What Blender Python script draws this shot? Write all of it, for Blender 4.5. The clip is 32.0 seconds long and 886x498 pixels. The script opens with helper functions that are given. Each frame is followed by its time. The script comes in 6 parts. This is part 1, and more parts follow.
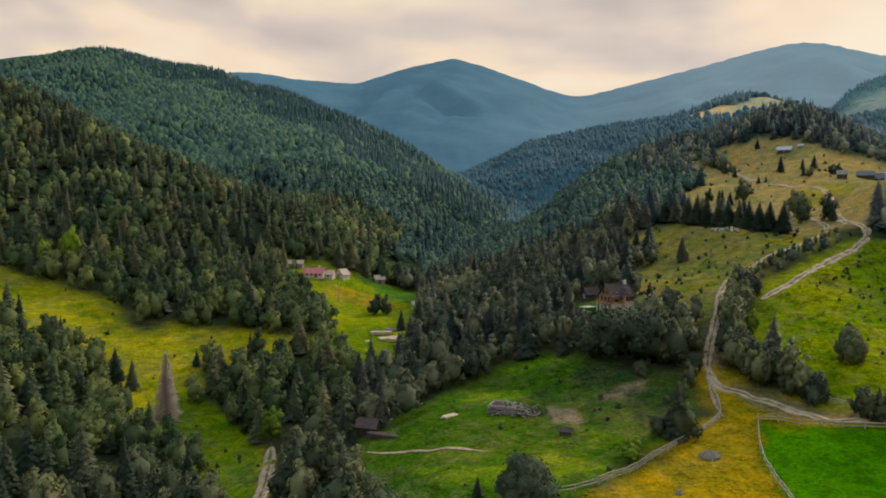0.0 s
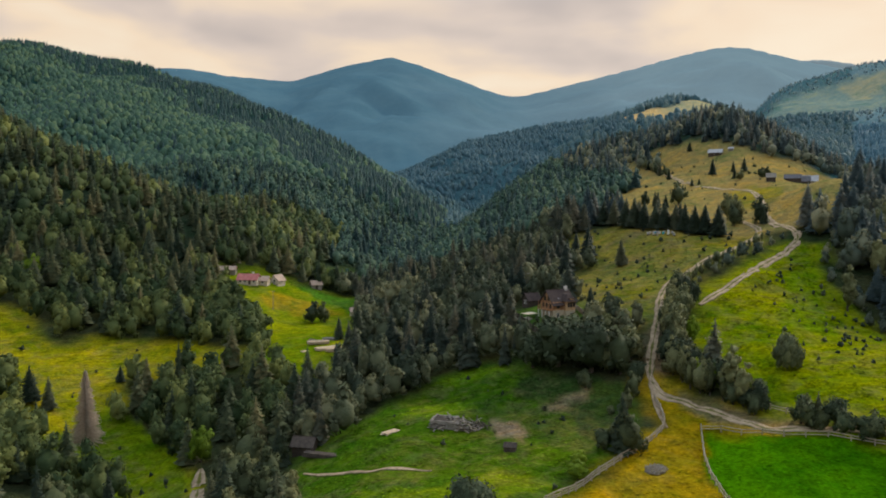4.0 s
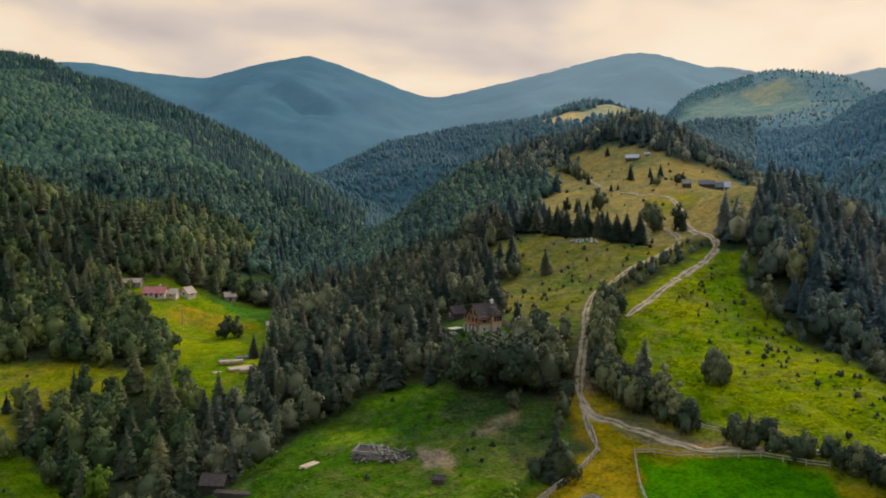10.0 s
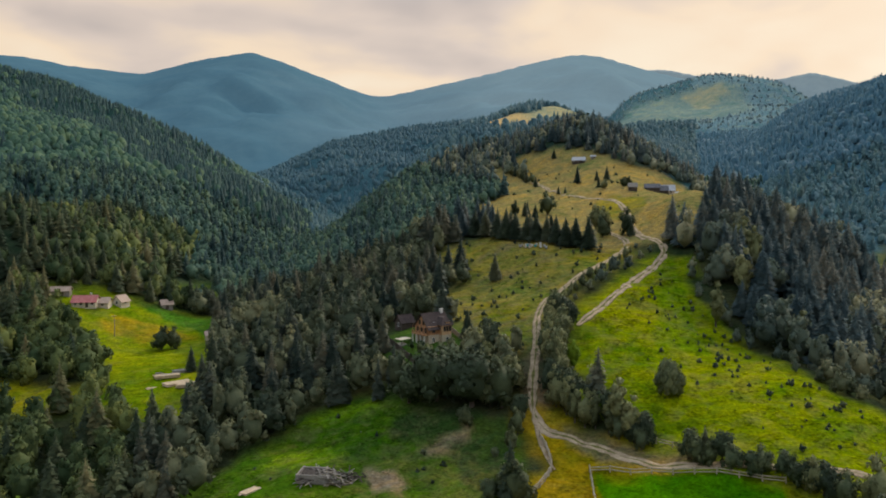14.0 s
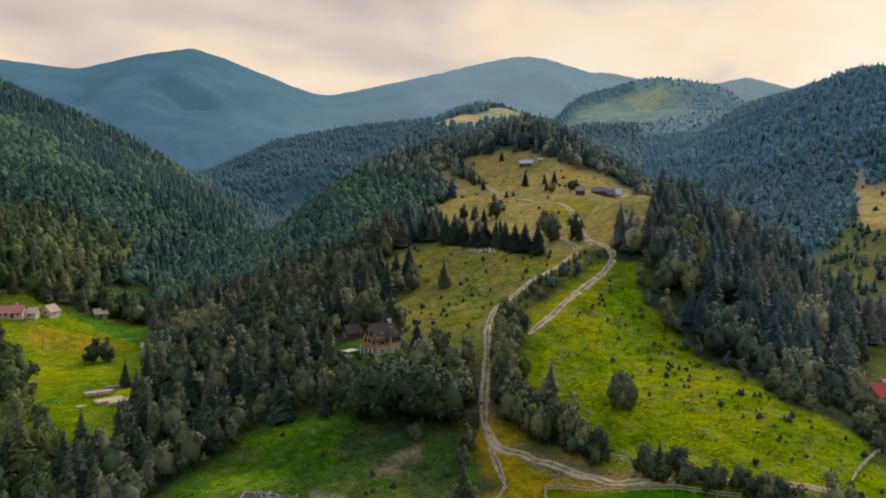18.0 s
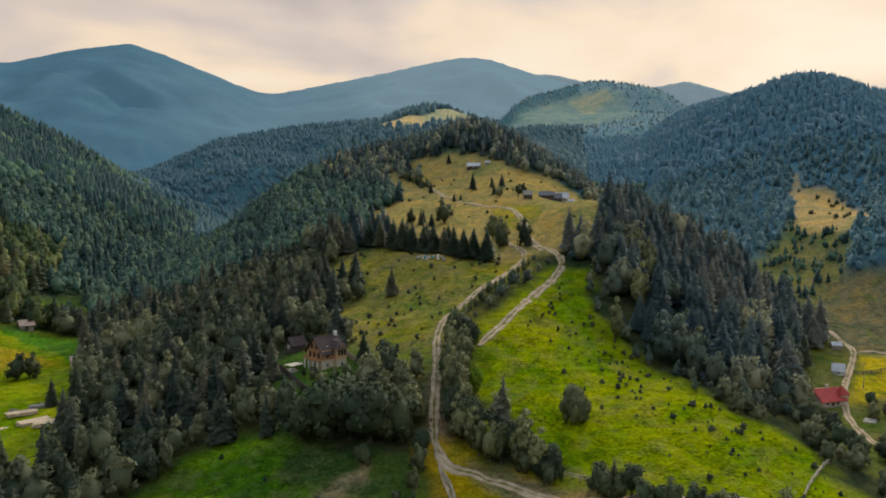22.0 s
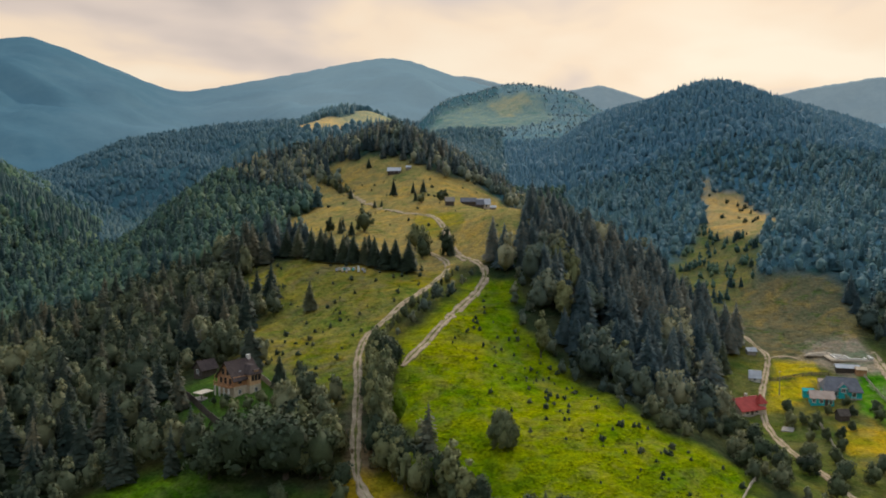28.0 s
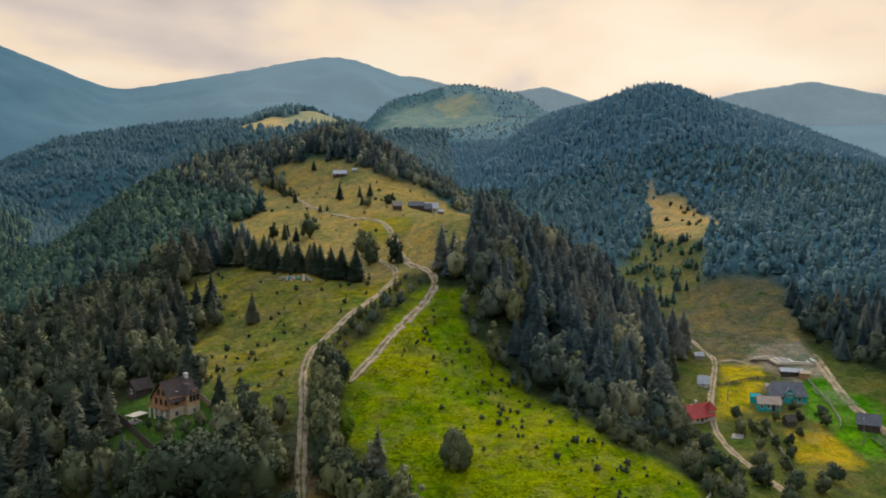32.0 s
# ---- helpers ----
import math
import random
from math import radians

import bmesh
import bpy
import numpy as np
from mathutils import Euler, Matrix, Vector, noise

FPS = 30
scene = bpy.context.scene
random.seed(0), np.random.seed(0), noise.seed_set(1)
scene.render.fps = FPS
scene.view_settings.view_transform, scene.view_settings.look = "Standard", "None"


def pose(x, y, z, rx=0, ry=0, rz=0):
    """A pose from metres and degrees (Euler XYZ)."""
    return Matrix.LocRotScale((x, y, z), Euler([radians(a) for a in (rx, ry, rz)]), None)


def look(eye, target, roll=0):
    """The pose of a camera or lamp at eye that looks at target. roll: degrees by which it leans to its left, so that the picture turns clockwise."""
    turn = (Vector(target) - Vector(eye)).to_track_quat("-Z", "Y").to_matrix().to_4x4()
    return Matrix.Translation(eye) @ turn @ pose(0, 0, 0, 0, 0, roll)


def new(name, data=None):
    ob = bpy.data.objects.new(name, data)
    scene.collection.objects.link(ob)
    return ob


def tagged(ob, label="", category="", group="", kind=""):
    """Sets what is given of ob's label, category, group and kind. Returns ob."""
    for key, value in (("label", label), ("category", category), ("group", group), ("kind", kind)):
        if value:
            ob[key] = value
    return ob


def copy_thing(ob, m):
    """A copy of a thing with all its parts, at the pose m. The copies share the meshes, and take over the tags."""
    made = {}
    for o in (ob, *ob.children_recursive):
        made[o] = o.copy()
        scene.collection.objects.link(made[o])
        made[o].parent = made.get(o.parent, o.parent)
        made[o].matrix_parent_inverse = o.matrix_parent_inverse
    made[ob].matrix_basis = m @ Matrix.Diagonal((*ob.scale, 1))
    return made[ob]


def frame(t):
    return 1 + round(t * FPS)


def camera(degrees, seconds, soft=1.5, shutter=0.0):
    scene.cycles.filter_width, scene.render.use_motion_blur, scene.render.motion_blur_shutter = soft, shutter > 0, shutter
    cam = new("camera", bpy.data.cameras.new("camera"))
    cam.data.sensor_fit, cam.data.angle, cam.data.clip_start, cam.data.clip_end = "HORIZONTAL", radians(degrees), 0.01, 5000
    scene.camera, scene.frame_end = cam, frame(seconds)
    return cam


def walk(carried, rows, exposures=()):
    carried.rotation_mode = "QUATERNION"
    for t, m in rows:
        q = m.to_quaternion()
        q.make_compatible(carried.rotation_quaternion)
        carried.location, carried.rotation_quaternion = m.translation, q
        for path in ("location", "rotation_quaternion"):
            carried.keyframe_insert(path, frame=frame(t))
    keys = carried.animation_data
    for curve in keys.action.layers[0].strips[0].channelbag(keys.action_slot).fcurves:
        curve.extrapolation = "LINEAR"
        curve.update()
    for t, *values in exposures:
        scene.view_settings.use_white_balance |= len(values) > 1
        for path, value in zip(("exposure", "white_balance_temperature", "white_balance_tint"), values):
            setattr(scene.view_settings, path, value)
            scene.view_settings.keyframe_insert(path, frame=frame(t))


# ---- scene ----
cam = camera(62.77, 32.0, soft=1.85)
# seconds, eye, turn to the left, tilt, lean
PATH = (
    (0, -0.00, 0.00, 100.00, 0.00, -3.30, 0.12),
    (1, -0.03, 1.30, 100.43, -1.19, -3.30, 0.11),
    (2, -0.04, 2.64, 100.85, -2.41, -3.33, 0.09),
    (3, -0.06, 3.94, 101.27, -3.68, -3.35, 0.06),
    (6, -0.12, 7.59, 102.63, -6.99, -3.38, -0.10),
    (7, -0.11, 8.98, 103.12, -8.03, -3.38, -0.09),
    (8, 0.00, 10.37, 103.60, -9.06, -3.38, -0.06),
    (9, 0.11, 11.81, 104.06, -10.09, -3.38, -0.09),
    (10, 0.30, 13.26, 104.49, -11.15, -3.37, -0.08),
    (11, 0.49, 14.67, 104.91, -12.21, -3.38, -0.04),
    (12, 0.68, 16.11, 105.34, -13.27, -3.40, -0.00),
    (13, 0.84, 17.55, 105.77, -14.34, -3.41, -0.01),
    (14, 1.09, 18.94, 106.22, -15.39, -3.42, -0.02),
    (17, 1.84, 22.56, 107.58, -18.48, -3.44, 0.03),
    (18, 2.05, 23.70, 108.04, -19.58, -3.45, 0.07),
    (19, 2.28, 24.89, 108.48, -20.66, -3.44, 0.10),
    (20, 2.65, 26.09, 108.92, -21.70, -3.44, 0.14),
    (21, 3.05, 27.34, 109.37, -22.77, -3.44, 0.14),
    (22, 3.51, 28.53, 109.85, -23.80, -3.44, 0.13),
    (23, 4.02, 29.68, 110.33, -24.82, -3.44, 0.09),
    (24, 4.55, 30.87, 110.82, -25.85, -3.44, 0.04),
    (25, 5.08, 32.02, 111.31, -26.88, -3.43, -0.02),
    (28, 6.54, 35.20, 112.85, -30.04, -3.40, -0.02),
    (29, 7.06, 36.35, 113.36, -31.08, -3.40, -0.04),
    (30, 7.58, 37.58, 113.85, -32.16, -3.41, -0.06),
    (31, 8.22, 38.80, 114.34, -33.20, -3.40, -0.08),
    (32, 8.90, 39.98, 114.83, -34.23, -3.41, -0.13),
)


def carried_pose(x, y, z, turn, tilt, lean):
    a, b = radians(turn), radians(tilt)
    ahead = Vector((-math.sin(a) * math.cos(b), math.cos(a) * math.cos(b), math.sin(b)))
    return look((x, y, z), Vector((x, y, z)) + 50 * ahead, lean)


walk(cam, [(row[0], carried_pose(*row[1:])) for row in PATH])

# ---- light ----
world = bpy.data.worlds.new("sky")
scene.world = world
world.use_nodes = True


class Nodes:
    """Short hand for building a node tree."""

    def __init__(self, tree):
        self.tree = tree
        tree.nodes.clear()

    def add(self, kind, **values):
        node = self.tree.nodes.new(kind)
        for key, value in values.items():
            if key == "operation":
                node.operation = value
            elif key == "blend":
                node.blend_type = value
            elif key == "data":
                node.data_type = value
            elif key == "name":
                node.attribute_name = value
        return node

    def link(self, a, b):
        self.tree.links.new(a, b)
        return b

    def math(self, operation, a, b=0.0):
        node = self.add("ShaderNodeMath", operation=operation)
        for socket, value in zip(node.inputs, (a, b)):
            if isinstance(value, (int, float)):
                socket.default_value = value
            else:
                self.link(value, socket)
        return node.outputs[0]

    def ramp(self, fac, *stops):
        node = self.add("ShaderNodeValToRGB")
        while len(node.color_ramp.elements) < len(stops):
            node.color_ramp.elements.new(0.5)
        for element, (at, colour) in zip(node.color_ramp.elements, stops):
            element.position = at
            element.color = (*colour, 1) if not isinstance(colour, (int, float)) else (colour, colour, colour, 1)
        self.link(fac, node.inputs[0])
        return node.outputs[0]

    def noise(self, scale, detail=4.0, rough=0.55, vector=None, distort=0.0):
        node = self.add("ShaderNodeTexNoise")
        node.inputs["Scale"].default_value = scale
        node.inputs["Detail"].default_value = detail
        node.inputs["Roughness"].default_value = rough
        node.inputs["Distortion"].default_value = distort
        if vector is not None:
            self.link(vector, node.inputs["Vector"])
        return node.outputs["Fac"]

    def mix(self, fac, a, b, blend="MIX"):
        node = self.add("ShaderNodeMix", data="RGBA", blend=blend)
        for socket, value in ((node.inputs[0], fac), (node.inputs[6], a), (node.inputs[7], b)):
            if isinstance(value, (int, float)):
                socket.default_value = value
            elif isinstance(value, tuple):
                socket.default_value = (*value, 1)
            else:
                self.link(value, socket)
        return node.outputs[2]


def build_sky():
    n = Nodes(world.node_tree)
    out = n.add("ShaderNodeOutputWorld")
    clear = n.add("ShaderNodeTexSky")
    clear.sky_type = "NISHITA"
    clear.sun_disc = False
    clear.sun_elevation = radians(28)
    clear.sun_rotation = radians(48)
    blue = n.add("ShaderNodeBackground")
    blue.inputs["Strength"].default_value = 0.08
    n.link(clear.outputs[0], blue.inputs[0])
    way = n.add("ShaderNodeTexCoord").outputs["Generated"]
    xyz = n.add("ShaderNodeSeparateXYZ")
    n.link(way, xyz.inputs[0])
    # a flat deck of cloud overhead
    high = n.math("ADD", n.math("MAXIMUM", xyz.outputs[2], 0.0), 0.24)
    deck = n.add("ShaderNodeCombineXYZ")
    n.link(n.math("DIVIDE", xyz.outputs[0], high), deck.inputs[0])
    n.link(n.math("DIVIDE", xyz.outputs[1], high), deck.inputs[1])
    big = n.noise(1.15, 3.0, 0.45, deck.outputs[0], 0.5)
    fine = n.noise(3.4, 3.0, 0.5, deck.outputs[0], 0.4)
    cloud = n.math("ADD", n.math("MULTIPLY", big, 1.75), n.math("MULTIPLY", fine, 0.35))
    cloud = n.math("SUBTRACT", cloud, 0.51)
    # the low sun behind the cloud
    glow = n.add("ShaderNodeVectorMath", operation="DOT_PRODUCT")
    n.link(way, glow.inputs[0])
    a, e = radians(SUN_TURN), radians(13)
    glow.inputs[1].default_value = (math.sin(a) * math.cos(e), math.cos(a) * math.cos(e), math.sin(e))
    lit = n.math("MULTIPLY", n.math("POWER", n.math("MAXIMUM", glow.outputs["Value"], 0.0), 14.0), 0.10)
    low = n.math("MULTIPLY", n.math("POWER", n.math("SUBTRACT", 1.0, n.math("MAXIMUM", xyz.outputs[2], 0.0)), 9.0), 0.13)
    tone = n.math("SUBTRACT", n.math("ADD", n.math("ADD", cloud, lit), low), 0.10)
    colour = n.ramp(tone, (0.20, (0.32, 0.275, 0.25)), (0.38, (0.42, 0.35, 0.30)), (0.54, (0.54, 0.43, 0.315)), (0.80, (0.57, 0.495, 0.385)))
    grey = n.add("ShaderNodeBackground")
    grey.inputs["Strength"].default_value = 1.75
    # cooler cloud overhead
    over = n.ramp(xyz.outputs[2], (0.26, 0.0), (0.55, 1.0))
    n.link(n.mix(over, colour, (0.47, 0.56, 0.66)), grey.inputs[0])
    both = n.add("ShaderNodeMixShader")
    both.inputs[0].default_value = 0.93
    n.link(blue.outputs[0], both.inputs[1])
    n.link(grey.outputs[0], both.inputs[2])
    n.link(both.outputs[0], out.inputs[0])


SUN_TURN = 48
build_sky()
sun = new("sun", bpy.data.lights.new("sun", "SUN"))
sun.data.energy, sun.data.angle, sun.data.color = 2.8, radians(14), (1.0, 0.88, 0.70)
sun.matrix_world = look((math.sin(radians(SUN_TURN)) * 100, math.cos(radians(SUN_TURN)) * 100, 160), (0, 0, 100))

# ---- materials ----


def material(name):
    m = bpy.data.materials.new(name)
    m.use_nodes = True
    n = Nodes(m.node_tree)
    out = n.add("ShaderNodeOutputMaterial")
    bsdf = n.add("ShaderNodeBsdfPrincipled")
    n.link(bsdf.outputs[0], out.inputs[0])
    return m, n, bsdf, out


def bump(n, bsdf, height, strength, distance):
    b = n.add("ShaderNodeBump")
    b.inputs["Strength"].default_value = strength
    b.inputs["Distance"].default_value = distance
    n.link(height, b.inputs["Height"])
    n.link(b.outputs[0], bsdf.inputs["Normal"])


def place(n):
    return n.add("ShaderNodeNewGeometry").outputs["Position"]


def plain(name, dark, light, scale=1.5, rough=0.8, metal=0.0, relief=0.15, fine=14.0):
    """A painted, wooden or stone surface, with stains and grain."""
    m, n, bsdf, _ = material(name)
    p = n.add("ShaderNodeTexCoord").outputs["Object"]
    tone = n.math("ADD", n.math("MULTIPLY", n.noise(scale, 5, 0.6, p), 0.6), n.math("MULTIPLY", n.noise(scale * fine, 3, 0.6, p), 0.4))
    n.link(n.ramp(tone, (0.36, dark), (0.64, light)), bsdf.inputs["Base Color"])
    bsdf.inputs["Roughness"].default_value = rough
    bsdf.inputs["Specular IOR Level"].default_value = 0.2
    bsdf.inputs["Metallic"].default_value = metal
    bump(n, bsdf, tone, relief, 0.03)
    return m


def foliage(name, dark, light, warm, stand, rough=0.75, through_light=0.12):
    """Leaves or needles. stand: the trees of a stand carry their own tint; single trees take it from the object."""
    m, n, bsdf, out = material(name)
    if stand:
        tint = n.add("ShaderNodeAttribute", name="tint").outputs["Fac"]
    else:
        tint = n.add("ShaderNodeObjectInfo").outputs["Random"]
    island = n.add("ShaderNodeNewGeometry").outputs["Random Per Island"]
    leaf = n.math("ADD", n.math("MULTIPLY", tint, 0.72), n.math("MULTIPLY", island, 0.28))
    spot = place(n)
    grain = n.noise(0.9, 4, 0.7, spot)
    bump(n, bsdf, n.noise(1.7, 3, 0.7, spot), 0.6, 0.5)
    tone = n.math("ADD", n.math("MULTIPLY", leaf, 0.7), n.math("MULTIPLY", grain, 0.3))
    colour = n.ramp(tone, (0.26, dark), (0.56, light), (0.80, warm))
    n.link(colour, bsdf.inputs["Base Color"])
    bsdf.inputs["Roughness"].default_value = rough
    bsdf.inputs["Specular IOR Level"].default_value = 0.2
    if through_light:
        thin = n.add("ShaderNodeBsdfTranslucent")
        n.link(colour, thin.inputs[0])
        both = n.add("ShaderNodeMixShader")
        both.inputs[0].default_value = through_light
        n.link(bsdf.outputs[0], both.inputs[1])
        n.link(thin.outputs[0], both.inputs[2])
        n.link(both.outputs[0], out.inputs[0])
    return m


def ground_material():
    m, n, bsdf, _ = material("meadow_and_forest_floor")
    layer = n.add("ShaderNodeAttribute", name="cover")
    cover, wild = layer.outputs["Color"], layer.outputs["Alpha"]
    p = place(n)
    # withered grass and old bracken in drifts
    drift = n.math("ADD", n.math("MULTIPLY", n.noise(0.055, 6, 0.65, p, 1.2), 0.6), n.math("MULTIPLY", n.noise(0.32, 4, 0.65, p, 0.8), 0.4))
    dry = n.math("MULTIPLY", n.ramp(drift, (0.47, 0.0), (0.60, 0.75)), wild)
    cover = n.mix(dry, cover, (0.150, 0.118, 0.058))
    lush = n.math("MULTIPLY", n.ramp(drift, (0.36, 0.7), (0.46, 0.0)), wild)
    cover = n.mix(lush, cover, (0.050, 0.098, 0.010))
    broad = n.noise(0.035, 5, 0.6, p, 0.4)
    patch = n.noise(0.17, 5, 0.65, p, 0.6)
    steps = n.add("ShaderNodeVectorMath", operation="MULTIPLY")
    n.link(p, steps.inputs[0])
    steps.inputs[1].default_value = (0.35, 0.35, 2.4)
    fine = n.math("ADD", n.math("MULTIPLY", n.noise(1.6, 4, 0.7, p), 0.6), n.math("MULTIPLY", n.noise(1.0, 3, 0.6, steps.outputs[0]), 0.4))
    hue = n.ramp(n.math("ADD", n.math("MULTIPLY", broad, 0.5), n.math("MULTIPLY", patch, 0.5)), (0.38, (0.52, 0.76, 0.65)), (0.50, (1.0, 1.0, 1.0)), (0.62, (1.45, 1.22, 0.8)))
    colour = n.mix(1.0, cover, hue, "MULTIPLY")
    grain = n.ramp(fine, (0.36, 0.50), (0.50, 1.0), (0.64, 1.45))
    n.link(n.mix(1.0, colour, grain, "MULTIPLY"), bsdf.inputs["Base Color"])
    bsdf.inputs["Roughness"].default_value = 0.95
    bsdf.inputs["Specular IOR Level"].default_value = 0.0
    bump(n, bsdf, n.math("ADD", n.math("MULTIPLY", patch, 2.0), fine), 0.7, 0.35)
    return m


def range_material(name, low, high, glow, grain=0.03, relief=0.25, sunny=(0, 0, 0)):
    """Far wooded mountains, haze painted as blue colour and glow; sunny: glow added for bright air towards the sun."""
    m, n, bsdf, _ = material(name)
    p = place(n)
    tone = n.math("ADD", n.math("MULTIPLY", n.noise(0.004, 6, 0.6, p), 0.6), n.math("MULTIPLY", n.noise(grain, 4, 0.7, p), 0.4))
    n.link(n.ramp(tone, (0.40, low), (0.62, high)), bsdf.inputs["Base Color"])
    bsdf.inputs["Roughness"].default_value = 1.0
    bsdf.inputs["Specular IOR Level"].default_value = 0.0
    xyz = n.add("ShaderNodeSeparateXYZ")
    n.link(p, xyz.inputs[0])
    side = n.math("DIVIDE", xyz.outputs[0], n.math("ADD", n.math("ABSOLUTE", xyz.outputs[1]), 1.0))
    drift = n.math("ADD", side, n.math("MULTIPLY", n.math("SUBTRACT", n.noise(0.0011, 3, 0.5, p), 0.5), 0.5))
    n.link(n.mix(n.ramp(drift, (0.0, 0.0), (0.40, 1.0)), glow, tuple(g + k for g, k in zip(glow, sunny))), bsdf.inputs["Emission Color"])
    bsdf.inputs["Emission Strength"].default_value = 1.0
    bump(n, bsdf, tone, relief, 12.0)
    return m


def road_material():
    m, n, bsdf, _ = material("trodden_earth")
    p = place(n)
    tone = n.math("ADD", n.math("MULTIPLY", n.noise(0.5, 5, 0.6, p), 0.6), n.math("MULTIPLY", n.noise(4.0, 4, 0.7, p), 0.4))
    earth = n.ramp(tone, (0.36, (0.17, 0.122, 0.076)), (0.52, (0.33, 0.242, 0.158)), (0.66, (0.47, 0.36, 0.245)))
    grass = n.ramp(tone, (0.40, (0.075, 0.080, 0.018)), (0.62, (0.15, 0.135, 0.035)))
    worn = n.add("ShaderNodeAttribute", name="worn").outputs["Fac"]
    mask = n.ramp(n.math("ADD", worn, n.math("MULTIPLY", n.math("SUBTRACT", n.noise(0.35, 4, 0.6, p), 0.5), 1.6)), (0.40, 0.0), (0.60, 1.0))
    n.link(n.mix(mask, grass, earth), bsdf.inputs["Base Color"])
    bsdf.inputs["Roughness"].default_value = 0.95
    bsdf.inputs["Specular IOR Level"].default_value = 0.1
    bump(n, bsdf, tone, 0.5, 0.1)
    return m


GROUND = ground_material()
EARTH = road_material()
NEEDLES = foliage("spruce_needles", (0.02, 0.036, 0.022), (0.052, 0.072, 0.04), (0.11, 0.115, 0.06), False, through_light=0.2)
LEAVES = foliage("broad_leaves", (0.031, 0.046, 0.022), (0.1, 0.118, 0.052), (0.215, 0.212, 0.092), False, through_light=0.3)
LIME_LEAVES = foliage("sunlit_lime_leaves", (0.09, 0.153, 0.009), (0.171, 0.252, 0.011), (0.27, 0.324, 0.018), False, through_light=0.25)
BRONZE_LEAVES = foliage("turning_leaves", (0.085, 0.098, 0.044), (0.18, 0.19, 0.082), (0.3, 0.285, 0.125), False, through_light=0.2)
STAND_NEEDLES = foliage("spruce_stand", (0.022, 0.04, 0.031), (0.064, 0.08, 0.056), (0.155, 0.138, 0.085), True, through_light=0.2)
STAND_LEAVES = foliage("leaf_stand", (0.033, 0.05, 0.03), (0.108, 0.124, 0.066), (0.235, 0.225, 0.115), True, through_light=0.3)
# hillside foliage shifted to blue, as haze would at middle distance
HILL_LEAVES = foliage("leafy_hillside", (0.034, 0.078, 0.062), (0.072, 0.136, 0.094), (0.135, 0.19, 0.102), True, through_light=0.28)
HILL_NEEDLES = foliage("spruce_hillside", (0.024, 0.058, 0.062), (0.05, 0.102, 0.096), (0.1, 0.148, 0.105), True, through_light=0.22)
# round hill woods: haze painted in as bluer, paler foliage
EAST_NEEDLES = foliage("haze_blue_hillside", (0.066, 0.158, 0.216), (0.082, 0.178, 0.232), (0.11, 0.202, 0.23), True, through_light=0.3)
EAST_MIDDLE = foliage("hazed_east_foot_forest", (0.072, 0.166, 0.206), (0.09, 0.188, 0.214), (0.125, 0.218, 0.208), True, through_light=0.4)
# the farthest stands carry the blue of haze in their leaf colour
FAR_NEEDLES = foliage("far_hazed_forest", (0.018, 0.05, 0.054), (0.032, 0.074, 0.072), (0.062, 0.108, 0.08), True, through_light=0.22)
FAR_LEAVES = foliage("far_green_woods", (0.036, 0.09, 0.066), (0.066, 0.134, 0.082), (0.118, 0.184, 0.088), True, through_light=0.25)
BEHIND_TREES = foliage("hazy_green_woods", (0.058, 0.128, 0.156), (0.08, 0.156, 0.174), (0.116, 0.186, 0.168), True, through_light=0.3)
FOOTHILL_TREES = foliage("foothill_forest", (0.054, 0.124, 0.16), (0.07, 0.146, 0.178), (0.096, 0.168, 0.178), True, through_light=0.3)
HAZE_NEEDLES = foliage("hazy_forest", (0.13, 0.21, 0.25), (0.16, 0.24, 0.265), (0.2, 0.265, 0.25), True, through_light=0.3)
# ridge and knoll stands: a veil of haze put into the colours as blue
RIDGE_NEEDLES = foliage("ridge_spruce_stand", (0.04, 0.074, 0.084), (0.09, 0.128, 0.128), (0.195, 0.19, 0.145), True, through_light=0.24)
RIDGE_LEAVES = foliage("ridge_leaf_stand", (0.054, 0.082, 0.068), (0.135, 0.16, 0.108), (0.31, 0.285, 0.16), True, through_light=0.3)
# western stands: the warmth of sunlit slopes is mixed into the foliage colours
WEST_LEAVES = foliage("sun_tinted_leaf_stand", (0.034, 0.062, 0.022), (0.104, 0.134, 0.044), (0.205, 0.225, 0.058), True, through_light=0.3)
WEST_NEEDLES = foliage("sun_tinted_spruce_stand", (0.024, 0.046, 0.027), (0.076, 0.098, 0.047), (0.185, 0.166, 0.074), True, through_light=0.2)
ROUND_LEAVES = foliage("dense_dark_leaves", (0.026, 0.04, 0.022), (0.064, 0.086, 0.042), (0.16, 0.165, 0.07), False, through_light=0.15)
BARK = plain("bark", (0.05, 0.04, 0.03), (0.12, 0.10, 0.08))
DEAD_TWIGS = plain("dead_twigs", (0.40, 0.31, 0.23), (0.60, 0.49, 0.38))

